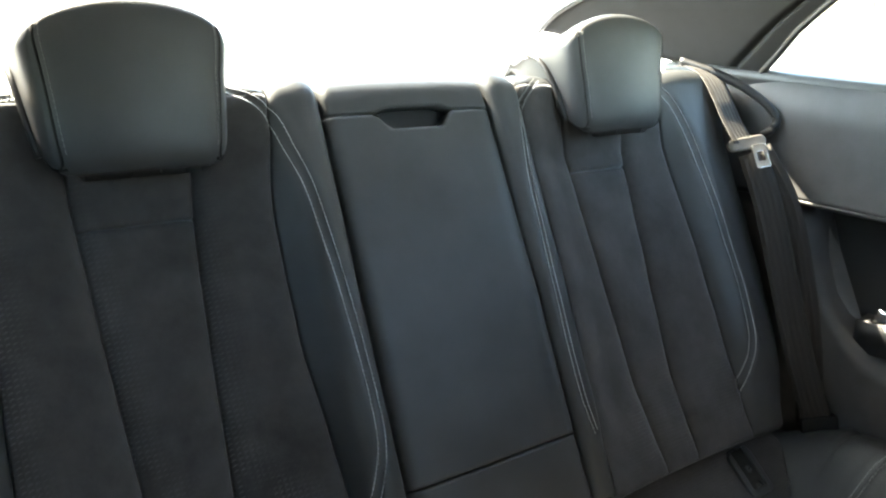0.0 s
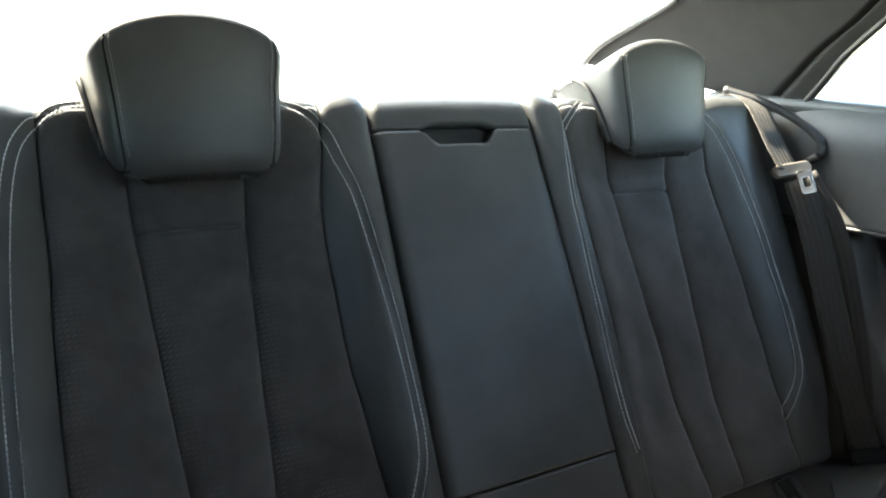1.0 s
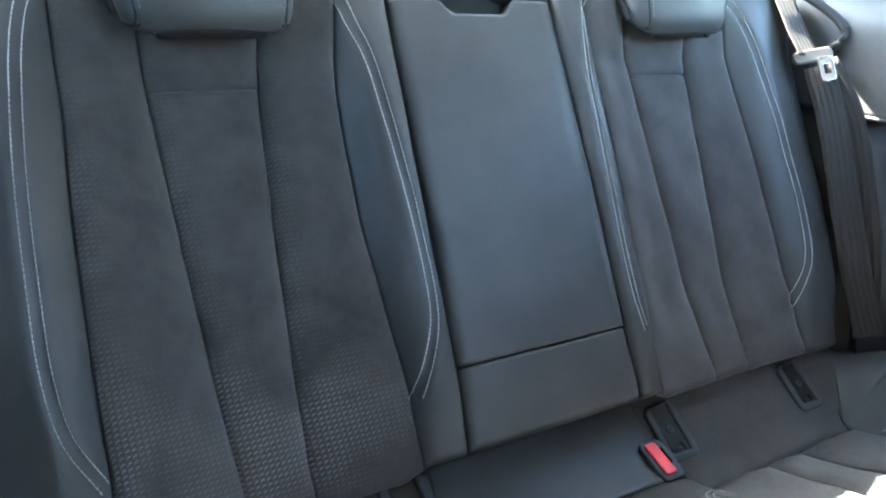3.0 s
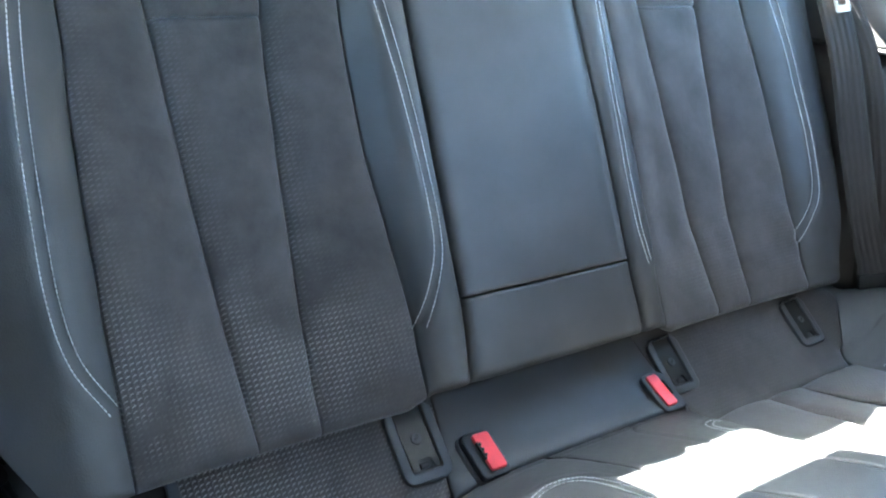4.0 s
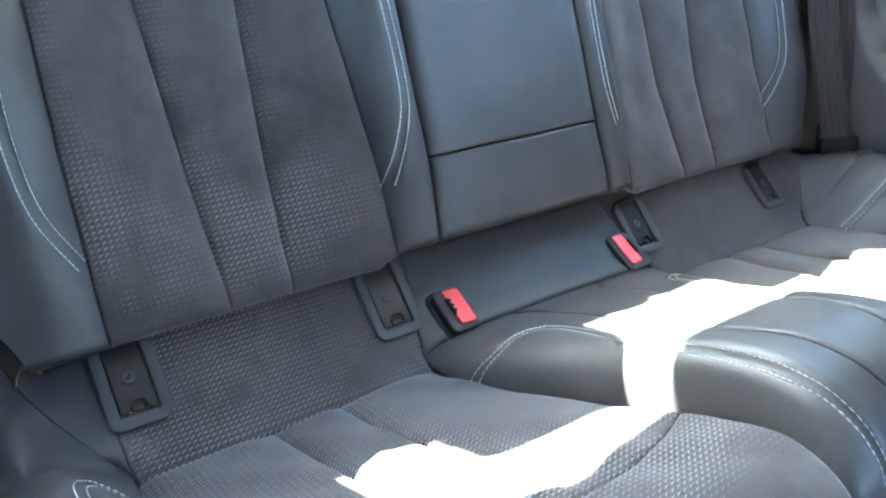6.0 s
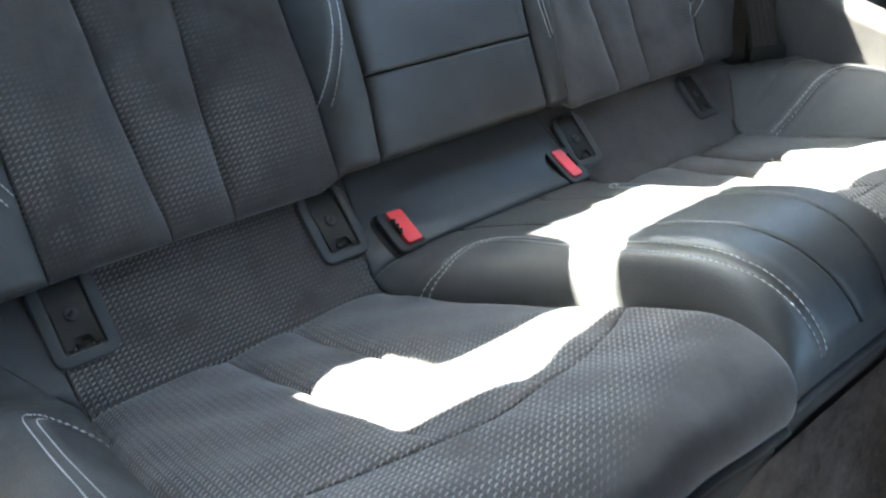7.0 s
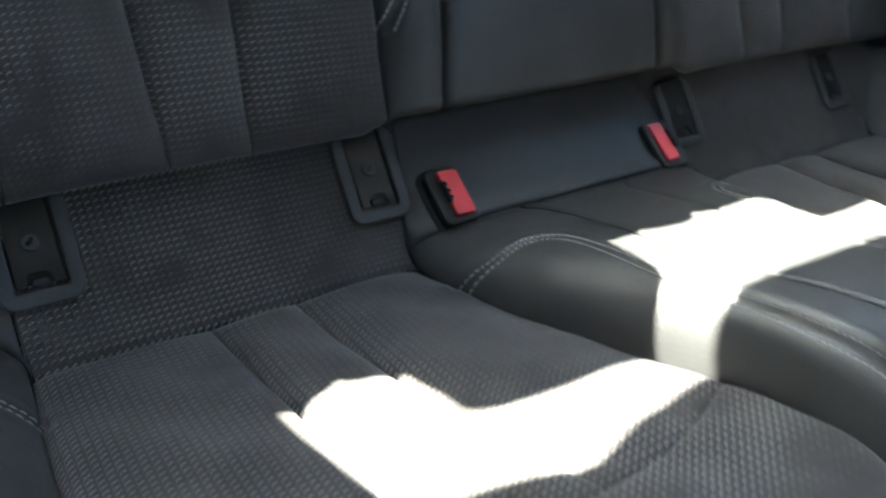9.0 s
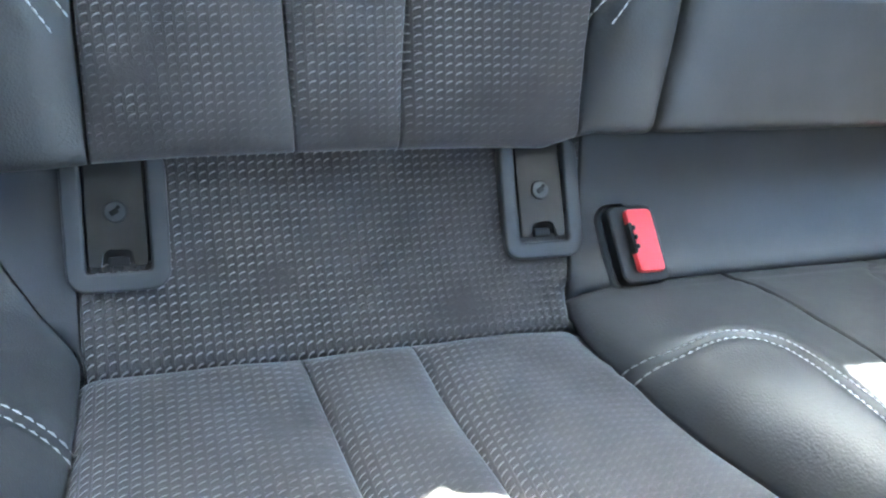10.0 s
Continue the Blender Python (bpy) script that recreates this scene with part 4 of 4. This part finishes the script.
# ---- folded centre armrest ----
def armrest():
    e = thing("centre_armrest", (0, 0.09, 0.46), "folded black leather centre armrest with a pull recess", "armrest")
    edge = lambda a: spline(ARM_R, a) - 0.0005
    neg = lambda a: -(spline(ARM, a) - 0.0005)

    def notch(w, flat, dip):
        x = (2 * w - 1) * 0.118
        k = np.clip((0.054 - np.abs(x)) / 0.014, 0, 1)
        return flat + dip * k
    part("front_panel", back_panel("front_panel", 1, neg, edge, 0.0014, lambda w: notch(w, 0.4265, -0.019), 60, 110), M_SMOOTH, e, "smooth black leather panel")
    part("lower_panel", back_panel("lower_panel", 1, neg, edge, -0.150, -0.0016, 30, 44), M_SMOOTH, e, "smooth black leather lower panel")
    part("top_roll", back_panel("top_roll", 1, neg, edge, lambda w: notch(w, 0.4295, 0.006), 0.515, 60, 30, thick=0.02), M_LEATHER, e, "black leather top roll")
    pocket = prism_bm([(-0.07, -0.03), (0.07, -0.03), (0.07, 0.03), (-0.07, 0.03)], 0.01, Matrix(((1, 0, 0, 0), (0, B_U[1], B_N[1], 0), (0, B_U[2], B_N[2], 0), (0, 0, 0, 1))).copy())
    p = B_O + B_U * 0.424 + B_N * -0.022
    bmesh.ops.translate(pocket, verts=pocket.verts, vec=Vector(p))
    part("pull_recess", pocket, M_BLACK, e, "dark hand recess")
    core = box_bm((0.22, 0.06, 0.50), Matrix.Translation((0, 0.245, 0.72)) @ pose(0, 0, 0, -27.5, 0, 0), 0.02, 3)
    part("core", core, M_VOID, e, "black armrest core")


armrest()


# ---- headrests ----
HEAD_C, HEAD_X = 0.334, 0.006


def head_point(side, th, ph):
    """Cushion of a headrest: th round the upright axis, ph from bottom to top."""
    def pw(v, e):
        return math.copysign(abs(v) ** e, v)
    cx, cy = math.cos(th), math.sin(th)
    cp, sp = math.cos(ph), math.sin(ph)
    ux, uy, uz = pw(cp, 0.22) * pw(cx, 0.20), pw(cp, 0.22) * pw(cy, 0.20), pw(sp, 0.27)
    top = (uz + 1) / 2
    half_w = 0.0830 + 0.0125 * min(1.0, top * 1.25)
    x = ux * half_w
    a = 0.4630 + uz * (0.0725 if uz > 0 else 0.088)
    if uz > 0:
        a -= 0.026 * uz * (abs(ux)) ** 2.2
    front = 0.032 + 0.040 * top - 0.010 * ux * ux + 0.004 * math.sin(math.pi * top)
    depth = 0.170 - 0.028 * top
    d = front - depth * (0.5 - 0.5 * uy)
    q = 0.5 - 0.5 * uy
    x *= 1.0 + 0.11 * (1 - 0.6 * top) * math.sin(min(1.0, q / 0.9) * math.pi) - 0.05 * q ** 1.5
    a += 0.135 * min(1.0, max(0.0, q - 0.08) / 0.60) * (0.5 - 0.5 * uz) ** 1.2
    p = B_O + B_U * a + B_N * d
    return (side * HEAD_C + HEAD_X + x, p[1], p[2])


def headrest(side):
    e = thing("headrest", (side * HEAD_C, 0.24, 0.90), "black leather fixed rear headrest with grey side stitching", "headrest", "rear headrests")
    nv = 44
    ring = sorted({round(k * math.pi / 2 + q, 6) for k in range(4) for s in np.linspace(0, 1, 14) for q in (math.asin(s ** 5), math.acos(min(1.0, s ** 5)))} )
    ring = [r for r in ring if r < 2 * math.pi - 1e-4]
    nu = len(ring)
    V, U, F = [], [], []
    for j in range(nv + 1):
        q = 2 * j / nv - 1
        ph = math.copysign(1 - (1 - abs(q)) ** 2.2, q) * math.pi / 2
        for i in range(nu):
            th = ring[i]
            V.append(head_point(side, th, ph))
            U.append((th * 0.05, ph * 0.06))
    for j in range(nv):
        for i in range(nu):
            F.append((j * nu + i, j * nu + (i + 1) % nu, (j + 1) * nu + (i + 1) % nu, (j + 1) * nu + i))
    part("cushion", raw_mesh("cushion", V, F, U), M_SMOOTH, e)

    def on_front(u, v, lift=0.0):
        """Points on the cushion's front, u across and v up it, both from -1 to 1, and the directions away from it."""
        def at(uu, vv):
            uu, vv = min(0.999, max(-0.999, uu)), min(0.999, max(-0.999, vv))
            return np.array(head_point(side, math.acos(math.copysign(abs(uu) ** 5, uu)), math.asin(math.copysign(abs(vv) ** (1 / 0.27), vv))))
        P, N = [], []
        for uu, vv in zip(u, v):
            n = np.cross(at(uu + 0.01, vv) - at(uu - 0.01, vv), at(uu, vv + 0.01) - at(uu, vv - 0.01))
            n /= np.linalg.norm(n) + 1e-12
            n = n if n @ B_N > -0.2 else -n
            P.append(at(uu, vv) + n * lift)
            N.append(n)
        return np.array(P), np.array(N)
    # the front panel is sewn on between two side seams and runs over the top
    us, vs = np.sin(np.linspace(-1, 1, 29) * math.pi / 2) * 0.87, np.sin(np.linspace(-1, 1, 41) * math.pi / 2) * 0.975
    UG, VG = np.meshgrid(us, vs)
    P0, N0 = on_front(UG.ravel(), VG.ravel())
    lift = 0.0026 * np.clip((0.975 - np.abs(VG.ravel())) / 0.14, 0, 1) ** 0.7 * (1 - 0.5 * np.abs(UG.ravel() / 0.87) ** 12) - 0.0010
    part("front_panel", sheet("front_panel", (P0 + N0 * lift[:, None]).reshape(41, 29, 3), np.stack((UG * 0.09, VG * 0.08), -1), -N0.reshape(41, 29, 3), 0.006), M_SMOOTH, e, "smooth leather front panel")
    surf = lambda x, a: on_front(np.asarray(x) / 0.0955, np.asarray(a) / 0.080, 0.0012)
    for s2 in (-1, 1):
        ya = np.linspace(-0.062, 0.066, 40)
        part("stitching", stitches("stitching", np.stack((np.full(40, s2 * 0.0795), ya), 1), surf, 0.0050, 0.0040, 0.0008, 0.0006), M_THREAD_DIM, e, "grey thread stitching")
        # the seam turns round the lower corner and runs back along the side
        low = on_front(np.full(40, s2 * 0.885), ya / 0.080, -0.0004)[0][::-1]
        turn = on_front(s2 * np.array((0.893, 0.918, 0.950)), np.array((-0.83, -0.875, -0.895)), 0.0)[0]
        rear = []
        for w, v in ((0.97, -0.900), (0.93, -0.895), (0.86, -0.885), (0.74, -0.87), (0.58, -0.85)):
            th = math.asin(w ** 5)
            rear.append(head_point(side, th if s2 > 0 else math.pi - th, -math.asin(abs(v) ** (1 / 0.27))))
        line = np.concatenate((low[:-1], turn, np.array(rear)))
        part("seam", tube_mesh("seam", smooth_line(line[:, :3], 90), 0.0013), M_VOID, e, "dark seam beside the stitching")
    for s2 in (-1, 1):
        gl = [B_O + B_U * a + B_N * d + np.array((side * HEAD_C + HEAD_X + s2 * w, 0, 0)) for a, d, w in ((0.512, -0.030, 0.100), (0.498, -0.014, 0.099), (0.483, -0.006, 0.0975), (0.464, -0.002, 0.0955), (0.449, 0.0, 0.0935), (0.426, 0.0, 0.091), (0.404, -0.002, 0.087))]
        part("base_gasket", tube_mesh("base_gasket", smooth_line(gl, 24), 0.0040), M_BLACK, e, "black gasket under the headrest")
    p0 = B_O + B_U * 0.470 + B_N * -0.055
    part("base_collar", box_bm((0.13, 0.075, 0.05), Matrix.Translation((side * HEAD_C, float(p0[1]), float(p0[2]))) @ pose(0, 0, 0, -27.5, 0, 0), 0.012, 3), M_BLACK, e, "black plastic base collar")


for sd in (-1, 1):
    headrest(sd)


# ---- bench cushion ----
def emb_seat(ax, t):
    """Plain at the back, full on the front half, running out on the front face, sooner towards the middle."""
    r1, r2, r0 = spline(R1, t), spline(R2, t), spline(RIM, t)
    edge = np.where(ax > r1, r0 - ax, np.where(ax > r2, r1 - ax, r2 - ax))
    near = np.exp(-(np.maximum(edge, 0) / 0.03) ** 2)
    start = np.clip((t - t_of(-0.15 - 0.10 * (1 - near))) / 0.09, 0, 1)
    stop = T_PIPE + 0.010 - 0.085 * np.clip((0.44 - ax) / 0.26, 0, 1)
    return (0.05 + (0.05 + 0.35 * near + 0.25 * np.clip((ax - r1) / 0.02, 0, 1)) * (1 - start) + 0.90 * start) * np.clip((stop - t) / 0.05, 0, 1)


def emb_riser(ax, t):
    return 1.0 * np.clip((ax - 0.20) / 0.16, 0.3, 1)


def bench():
    e = thing("bench_cushion", (0, -0.2, 0.30), "rear bench cushion with suede inserts, leather bolsters and raised middle", "car seat")
    xs = lambda ax: spline(XSEAM, ax)
    tf = T_FOLD
    riser_top = 0.012
    for side in (-1, 1):
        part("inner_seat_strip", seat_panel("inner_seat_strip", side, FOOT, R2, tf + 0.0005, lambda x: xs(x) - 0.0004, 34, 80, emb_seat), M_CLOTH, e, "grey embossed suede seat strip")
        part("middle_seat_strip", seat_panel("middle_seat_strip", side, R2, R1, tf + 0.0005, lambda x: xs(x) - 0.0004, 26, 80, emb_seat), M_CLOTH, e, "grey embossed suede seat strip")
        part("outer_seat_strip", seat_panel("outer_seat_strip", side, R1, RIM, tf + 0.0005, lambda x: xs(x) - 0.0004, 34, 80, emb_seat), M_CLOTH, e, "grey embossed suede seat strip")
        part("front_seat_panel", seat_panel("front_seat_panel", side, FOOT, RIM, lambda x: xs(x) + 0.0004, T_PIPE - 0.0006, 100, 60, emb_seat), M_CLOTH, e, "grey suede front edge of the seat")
        if side < 0:
            part("side_riser", seat_panel("side_riser", side, lambda t: np.minimum(0.4985, spline(RIM, t) - 0.002), RIM, riser_top, tf - 0.0005, 20, 50), M_SMOOTH, e, "smooth black leather panel beside the anchor cover")
        edge = (lambda t: np.minimum(0.498, spline(RIM, t) - 0.0025)) if side < 0 else RIM
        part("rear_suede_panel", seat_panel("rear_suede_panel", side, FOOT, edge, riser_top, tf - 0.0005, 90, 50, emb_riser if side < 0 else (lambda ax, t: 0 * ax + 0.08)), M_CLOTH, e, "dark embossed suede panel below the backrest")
        part("side_bolster", seat_panel("side_bolster", side, RIM, lambda t: 0.668 + 0 * t, riser_top, T_PIPE - 0.0006, 46, 190), M_LEATHER, e, "black leather seat side bolster")
        for ln, nm in ((HUMP_ST, "hump_stitching"), (RIM_ST if side < 0 else RIM_ST_R, "bolster_stitching")):
            for off in (0.0040, -0.0040):
                l2 = offset_line(ln, off)
                part(nm, stitches(nm, np.stack((side * l2[:, 0], l2[:, 1]), 1), seat_surf, 0.0046, 0.0036, 0.0010), M_THREAD, e, "light grey thread stitching")
        hs = HUMP_SEAM if side < 0 else HUMP_SEAM[HUMP_SEAM[:, 1] > t_of(-0.33)]
        sp, sn = seat_surf(side * hs[:, 0], hs[:, 1])
        part("hump_seam", tube_mesh("hump_seam", sp + sn * 0.0010, 0.0017), M_VOID, e, "dark open seam")
        cx = np.linspace(0.474, 0.600, 40)
        cp, cn = seat_surf(side * cx, np.full_like(cx, float(t_of(-0.438))))
        part("bolster_seam", tube_mesh("bolster_seam", cp + cn * 0.0006, 0.0013), M_VOID, e, "dark cross seam of the bolster end")
        cl = np.stack((side * cx[2:], np.full(38, float(t_of(-0.438)) + 0.010)), 1)
        part("bolster_stitching", stitches("bolster_stitching", cl, seat_surf, 0.0046, 0.0036, 0.0010), M_THREAD, e, "light grey thread stitching")
    tm = float(t_of(-0.047))
    negf = lambda t: -spline(FOOT, t)
    part("middle_hump", seat_panel("middle_hump", 1, negf, FOOT, tm + 0.0005, T_PIPE - 0.0006, 110, 150), M_LEATHER, e, "raised black leather middle section")
    part("middle_riser", seat_panel("middle_riser", 1, negf, FOOT, riser_top, tm - 0.0005, 60, 40), M_SMOOTH, e, "smooth black leather panel below the armrest")
    # dark valance coloured near-black for the shade that falls below the piping
    part("front_valance", seat_panel("front_valance", 1, lambda t: -0.668 + 0 * t, lambda t: 0.668 + 0 * t, T_PIPE + 0.0006, T_END, 120, 30), M_VOID, e, "lower front valance, shade under the piping painted black")
    px = np.linspace(-0.66, 0.66, 140)
    pp = seat_point(px, np.full_like(px, T_PIPE))
    _, pn = seat_surf(px, np.full_like(px, T_PIPE))
    part("piping", tube_mesh("piping", pp + pn * 0.0045, 0.0040), M_PIPE, e, "black piping along the front edge")
    core = box_bm((1.24, 0.42, 0.20), pose(0, -0.23, 0.235), 0.02, 2)
    part("core", core, M_VOID, e, "black foam core")


bench()


# ---- child seat anchor covers ----
def riser_pose(x, y, lift=0.0, yaw=0.0):
    t = float(t_of(y))
    P, N = seat_surf(np.array([x]), np.array([t]))
    n = Vector((0, N[0][1], N[0][2])).normalized()
    up = Vector((0, 1, 0)) - n * n.y
    up.normalize()
    rx = up.cross(n)
    m = Matrix((rx, up, n)).transposed().to_4x4()
    return Matrix.Translation(Vector(P[0]) + n * lift) @ m @ pose(0, 0, 0, 0, 0, yaw)


def anchor_cover(x, y=0.014, size=1.0):
    e = thing("anchor_cover", (x, 0.0, 0.40), "grey plastic child seat anchor cover set into the seat", "anchor cover", "child seat anchor covers")
    m = riser_pose(x, y, 0.0075 * size) @ Matrix.Diagonal((size, size, size, 1))
    w, h = 0.060, 0.086
    outer = [(a, b + 0.002) for a, b in round_rect(w, h, 0.012, 5, 0.02)]
    inner = round_rect(0.037, 0.076, 0.0025, 5, 0.0)
    inner = [(a, b + 0.0090) for a, b in inner]
    part("frame", ring_bm(outer, inner, 0.020, m, 0.0022), M_FRAME, e, "satin grey plastic frame")
    part("well", prism_bm(round_rect(0.042, 0.086, 0.003), 0.003, m @ pose(0, 0.006, -0.0064)), M_VOID, e, "black well")
    fl = [(-0.0168, 0.048), (-0.0168, -0.0262), (-0.0095, -0.0270), (-0.0080, -0.0185), (-0.0055, -0.0165), (0.0055, -0.0165), (0.0080, -0.0185), (0.0095, -0.0270), (0.0168, -0.0262), (0.0168, 0.048)]
    fl = list(reversed(fl))
    flap = part("flap", prism_bm(fl, 0.004, m @ pose(0, 0.001, -0.0022, -2, 0, 0), 0.0006), M_FLAP, e, "dark satin plastic flap")
    disc = prism_bm([(0.0068 * math.cos(k * math.pi / 12), 0.0068 * math.sin(k * math.pi / 12)) for k in range(24)], 0.0012, m @ pose(0, 0.0075, -0.0014, -2, 0, 0), 0.0003)
    part("emblem", disc, M_BLACK, flap, "round raised child seat symbol")
    face = prism_bm([(0.0058 * math.cos(k * math.pi / 12), 0.0058 * math.sin(k * math.pi / 12)) for k in range(24)], 0.0012, m @ pose(0, 0.0075, -0.0010, -2, 0, 0), 0.0002)
    part("emblem_face", face, M_FRAME, flap, "grey face of the symbol")
    part("symbol", box_bm((0.0050, 0.0032, 0.0006), m @ pose(-0.0006, 0.0072, -0.0002, -2, 0, 28), 0.0002), M_VOID, flap, "dark symbol on the disc")
    part("symbol", box_bm((0.0022, 0.0022, 0.0006), m @ pose(0.0018, 0.0100, -0.0002, -2, 0, 45), 0.0002), M_VOID, flap, "dark symbol on the disc")
    part("latch", box_bm((0.012, 0.006, 0.004), m @ pose(0, -0.0225, -0.0060), 0.0012), M_BLACK, e, "black latch in the notch")
    return e


anchor_cover(-0.474)
anchor_cover(-0.194)
anchor_cover(0.195, 0.008, 0.9)
anchor_cover(0.468, 0.008, 0.85)


# ---- belt buckles ----
def buckle(x, yaw, flip):
    e = thing("belt_buckle", (x, -0.02, 0.40), "black seat belt buckle with a bright red release button", "belt buckle", "seat belt buckles")
    m = riser_pose(x, -0.018, 0.006, yaw)
    part("housing", prism_bm(round_rect(0.037, 0.059, 0.008, 5), 0.035, m @ pose(0.002 * flip, -0.002, 0.004), 0.003, 3), M_BLACK, e, "black plastic housing")
    part("button", prism_bm(round_rect(0.0215 if flip > 0 else 0.017, 0.047, 0.0035, 4), 0.006, m @ pose((0.0058 if flip > 0 else 0.006) * flip, -0.001, 0.0075, 0, 4 * flip, 0), 0.0015, 3), M_RED, e, "bright red release button")
    part("slot", prism_bm(round_rect(0.0026, 0.022, 0.0006, 3), 0.004, m @ pose(-0.0052 if flip > 0 else 0.0036, 0.000, 0.0104, 0, 4 * flip, 0)), M_VOID, e, "dark tongue slot")
    for k in (-1, 0, 1):
        part("slot_tooth", box_bm((0.0016, 0.0030, 0.003), m @ pose(-0.0036 if flip > 0 else 0.0020, k * 0.0070, 0.0112), 0.0004), M_BLACK, e)
    part("socket_rim", ring_bm(round_rect(0.047, 0.069, 0.013, 6), round_rect(0.039, 0.061, 0.010, 6), 0.012, m @ pose(0.002 * flip, -0.002, -0.0035), 0.003), M_LEATHER, e, "leather rim round the buckle")


buckle(-0.133, 0, 1)
buckle(0.143, 0, -1)


# ---- seat belts ----
def seat_belt(side):
    e = thing("seat_belt", (side * 0.60, 0.1, 0.45), "dark grey-brown seat belt hanging with its tongue beside the seat", "seat belt", "rear seat belts")
    low = smooth_line([(0.616, -0.030, 0.400), (0.612, -0.010, 0.455), (0.595, 0.030, 0.56), (0.587, 0.075, 0.68), (0.588, 0.122, 0.79), (0.586, 0.160, 0.862)], 40)
    up = smooth_line([(0.584, 0.176, 0.876), (0.586, 0.205, 0.907), (0.592, 0.232, 0.938), (0.600, 0.262, 0.966), (0.612, 0.300, 0.981), (0.63, 0.34, 0.980)], 40)
    back = smooth_line([(0.624, 0.010, 0.44), (0.624, 0.030, 0.55), (0.620, 0.062, 0.67), (0.610, 0.105, 0.79), (0.596, 0.158, 0.868)], 40)
    for pts, nm, ac, wd in ((low, "front_strap", (0.75, -0.62, 0.2), 0.044), (back, "rear_strap", (0.5, -0.84, 0.15), 0.040), (up, "upper_strap", (1.0, -0.02, -0.02), 0.050)):
        if side < 0 and nm == "front_strap":
            continue
        pts = pts * np.array((side, 1, 1))
        if side < 0 and nm == "rear_strap":
            pts[:, 0] -= 0.020
            pts[:, 1] += 0.030
        ac = np.array(ac) * np.array((side, 1, 1))
        part(nm, band_mesh(nm, pts, ac, wd, 0.0024), M_BELT, e, "woven grey-brown belt webbing")
    if side > 0:
        pocket = Matrix((Vector((0.77, -0.60, 0.20)), Vector((-0.10, 0.19, 0.98)), Vector((-0.63, -0.77, 0.09)))).transposed().to_4x4()
        part("pocket", prism_bm(round_rect(0.056, 0.040, 0.006, 4), 0.012, Matrix.Translation((0.613, -0.014, 0.452)) @ pocket, 0.002), M_VOID, e, "black pocket that holds the strap's end")
    m = Matrix.Translation((side * 0.582, 0.169, 0.878)) @ pose(0, 0, 0, 62, 0, side * -38) @ pose(0, 0, 0, 0, 0, side * 14)
    part("tongue_grip", prism_bm(round_rect(0.060, 0.020, 0.009, 6), 0.011, m, 0.003, 3), M_TONGUE, e, "warm grey plastic belt tongue grip")
    m2 = m @ pose(side * 0.014, -0.026, 0.004)
    part("tongue_plate", ring_bm(round_rect(0.023, 0.038, 0.004, 4), round_rect(0.011, 0.015, 0.0015, 4), 0.003, m2, 0.0006), M_CHROME, e, "bright chrome belt tongue")
    g = smooth_line([(0.600, 0.33, 0.990), (0.622, 0.262, 0.972), (0.640, 0.205, 0.945), (0.645, 0.168, 0.918), (0.641, 0.163, 0.900), (0.636, 0.180, 0.885)], 40) * np.array((side, 1, 1))
    part("guide_rim", tube_mesh("guide_rim", g, 0.007), M_BLACK, e, "black belt guide rim")


for sd in (1, -1):
    seat_belt(sd)


# ---- loose bits and the front seat's foot ----
def small_parts():
    m = Matrix.Translation((-0.590, 0.046, 0.463)) @ pose(0, 0, 0, 58, 0, 40)
    t = thing("belt_end", (-0.59, 0.062, 0.42), "chrome belt end fitting lying beside the seat", "belt fitting")
    part("loop", ring_bm(round_rect(0.030, 0.040, 0.004, 4), round_rect(0.018, 0.024, 0.002, 4), 0.003, m, 0.0006), M_CHROME, t, "bright chrome loop")
    part("grip", prism_bm(round_rect(0.046, 0.022, 0.008, 5), 0.012, m @ pose(0, 0.028, 0.003), 0.003, 3), M_BLACK, t, "black plastic grip")
    pts = smooth_line([(-0.5665, 0.028, 0.440), (-0.5625, 0.033, 0.4495), (-0.5555, 0.037, 0.4530), (-0.5485, 0.038, 0.4510), (-0.5435, 0.035, 0.4430)], 14)
    c = thing("metal_clip", (-0.563, 0.053, 0.42), "small dull brass clip at the seat edge", "clip")
    part("strip", band_mesh("strip", pts, (0.2, -0.8, 0.5), 0.011, 0.002), M_BRASS, c)
    part("rivet", prism_bm([(0.003 * math.cos(k * math.pi / 6), 0.003 * math.sin(k * math.pi / 6)) for k in range(12)], 0.003, Matrix.Translation((-0.5545, 0.036, 0.4555)) @ pose(0, 0, 0, 25, 0, 0), 0.0006), M_BRASS, c)


small_parts()


def front_seat_foot():
    """Rear end of the front seat's base standing on the carpet."""
    e = thing("front_seat_base", (0.40, -0.70, 0.10), "dark grey rounded rear end of the front seat base", "car seat")
    line = smooth_line([(0.62, -0.497), (0.46, -0.499), (0.34, -0.504), (0.235, -0.512), (0.178, -0.534), (0.142, -0.559), (0.113, -0.585), (0.092, -0.617), (0.082, -0.66), (0.082, -0.69)], 50)
    mid = np.array((0.40, -0.69))
    zs = [(0.10, 0.02), (0.17, 0.0), (0.205, 0.002), (0.235, 0.010), (0.265, 0.028), (0.285, 0.06), (0.30, 0.14)]
    P = np.array([[(*(p + (mid - p) * k), z) for p in line] for z, k in zs])
    UV = P[:, :, :2].copy()
    low, up = P[:3], P[2:]
    part("lower_cover", sheet("lower_cover", low, UV[:3], np.array((0.3, -0.8, 0.0)), 0.02), M_TRIM, e, "dark grey lower cover")
    part("upper_cover", sheet("upper_cover", up, UV[2:], np.array((0.3, -0.8, 0.0)), 0.02), M_TRIM, e, "smooth grey upper cover")
    part("seam", tube_mesh("seam", P[2], 0.003), M_VOID, e, "black joint line")


front_seat_foot()
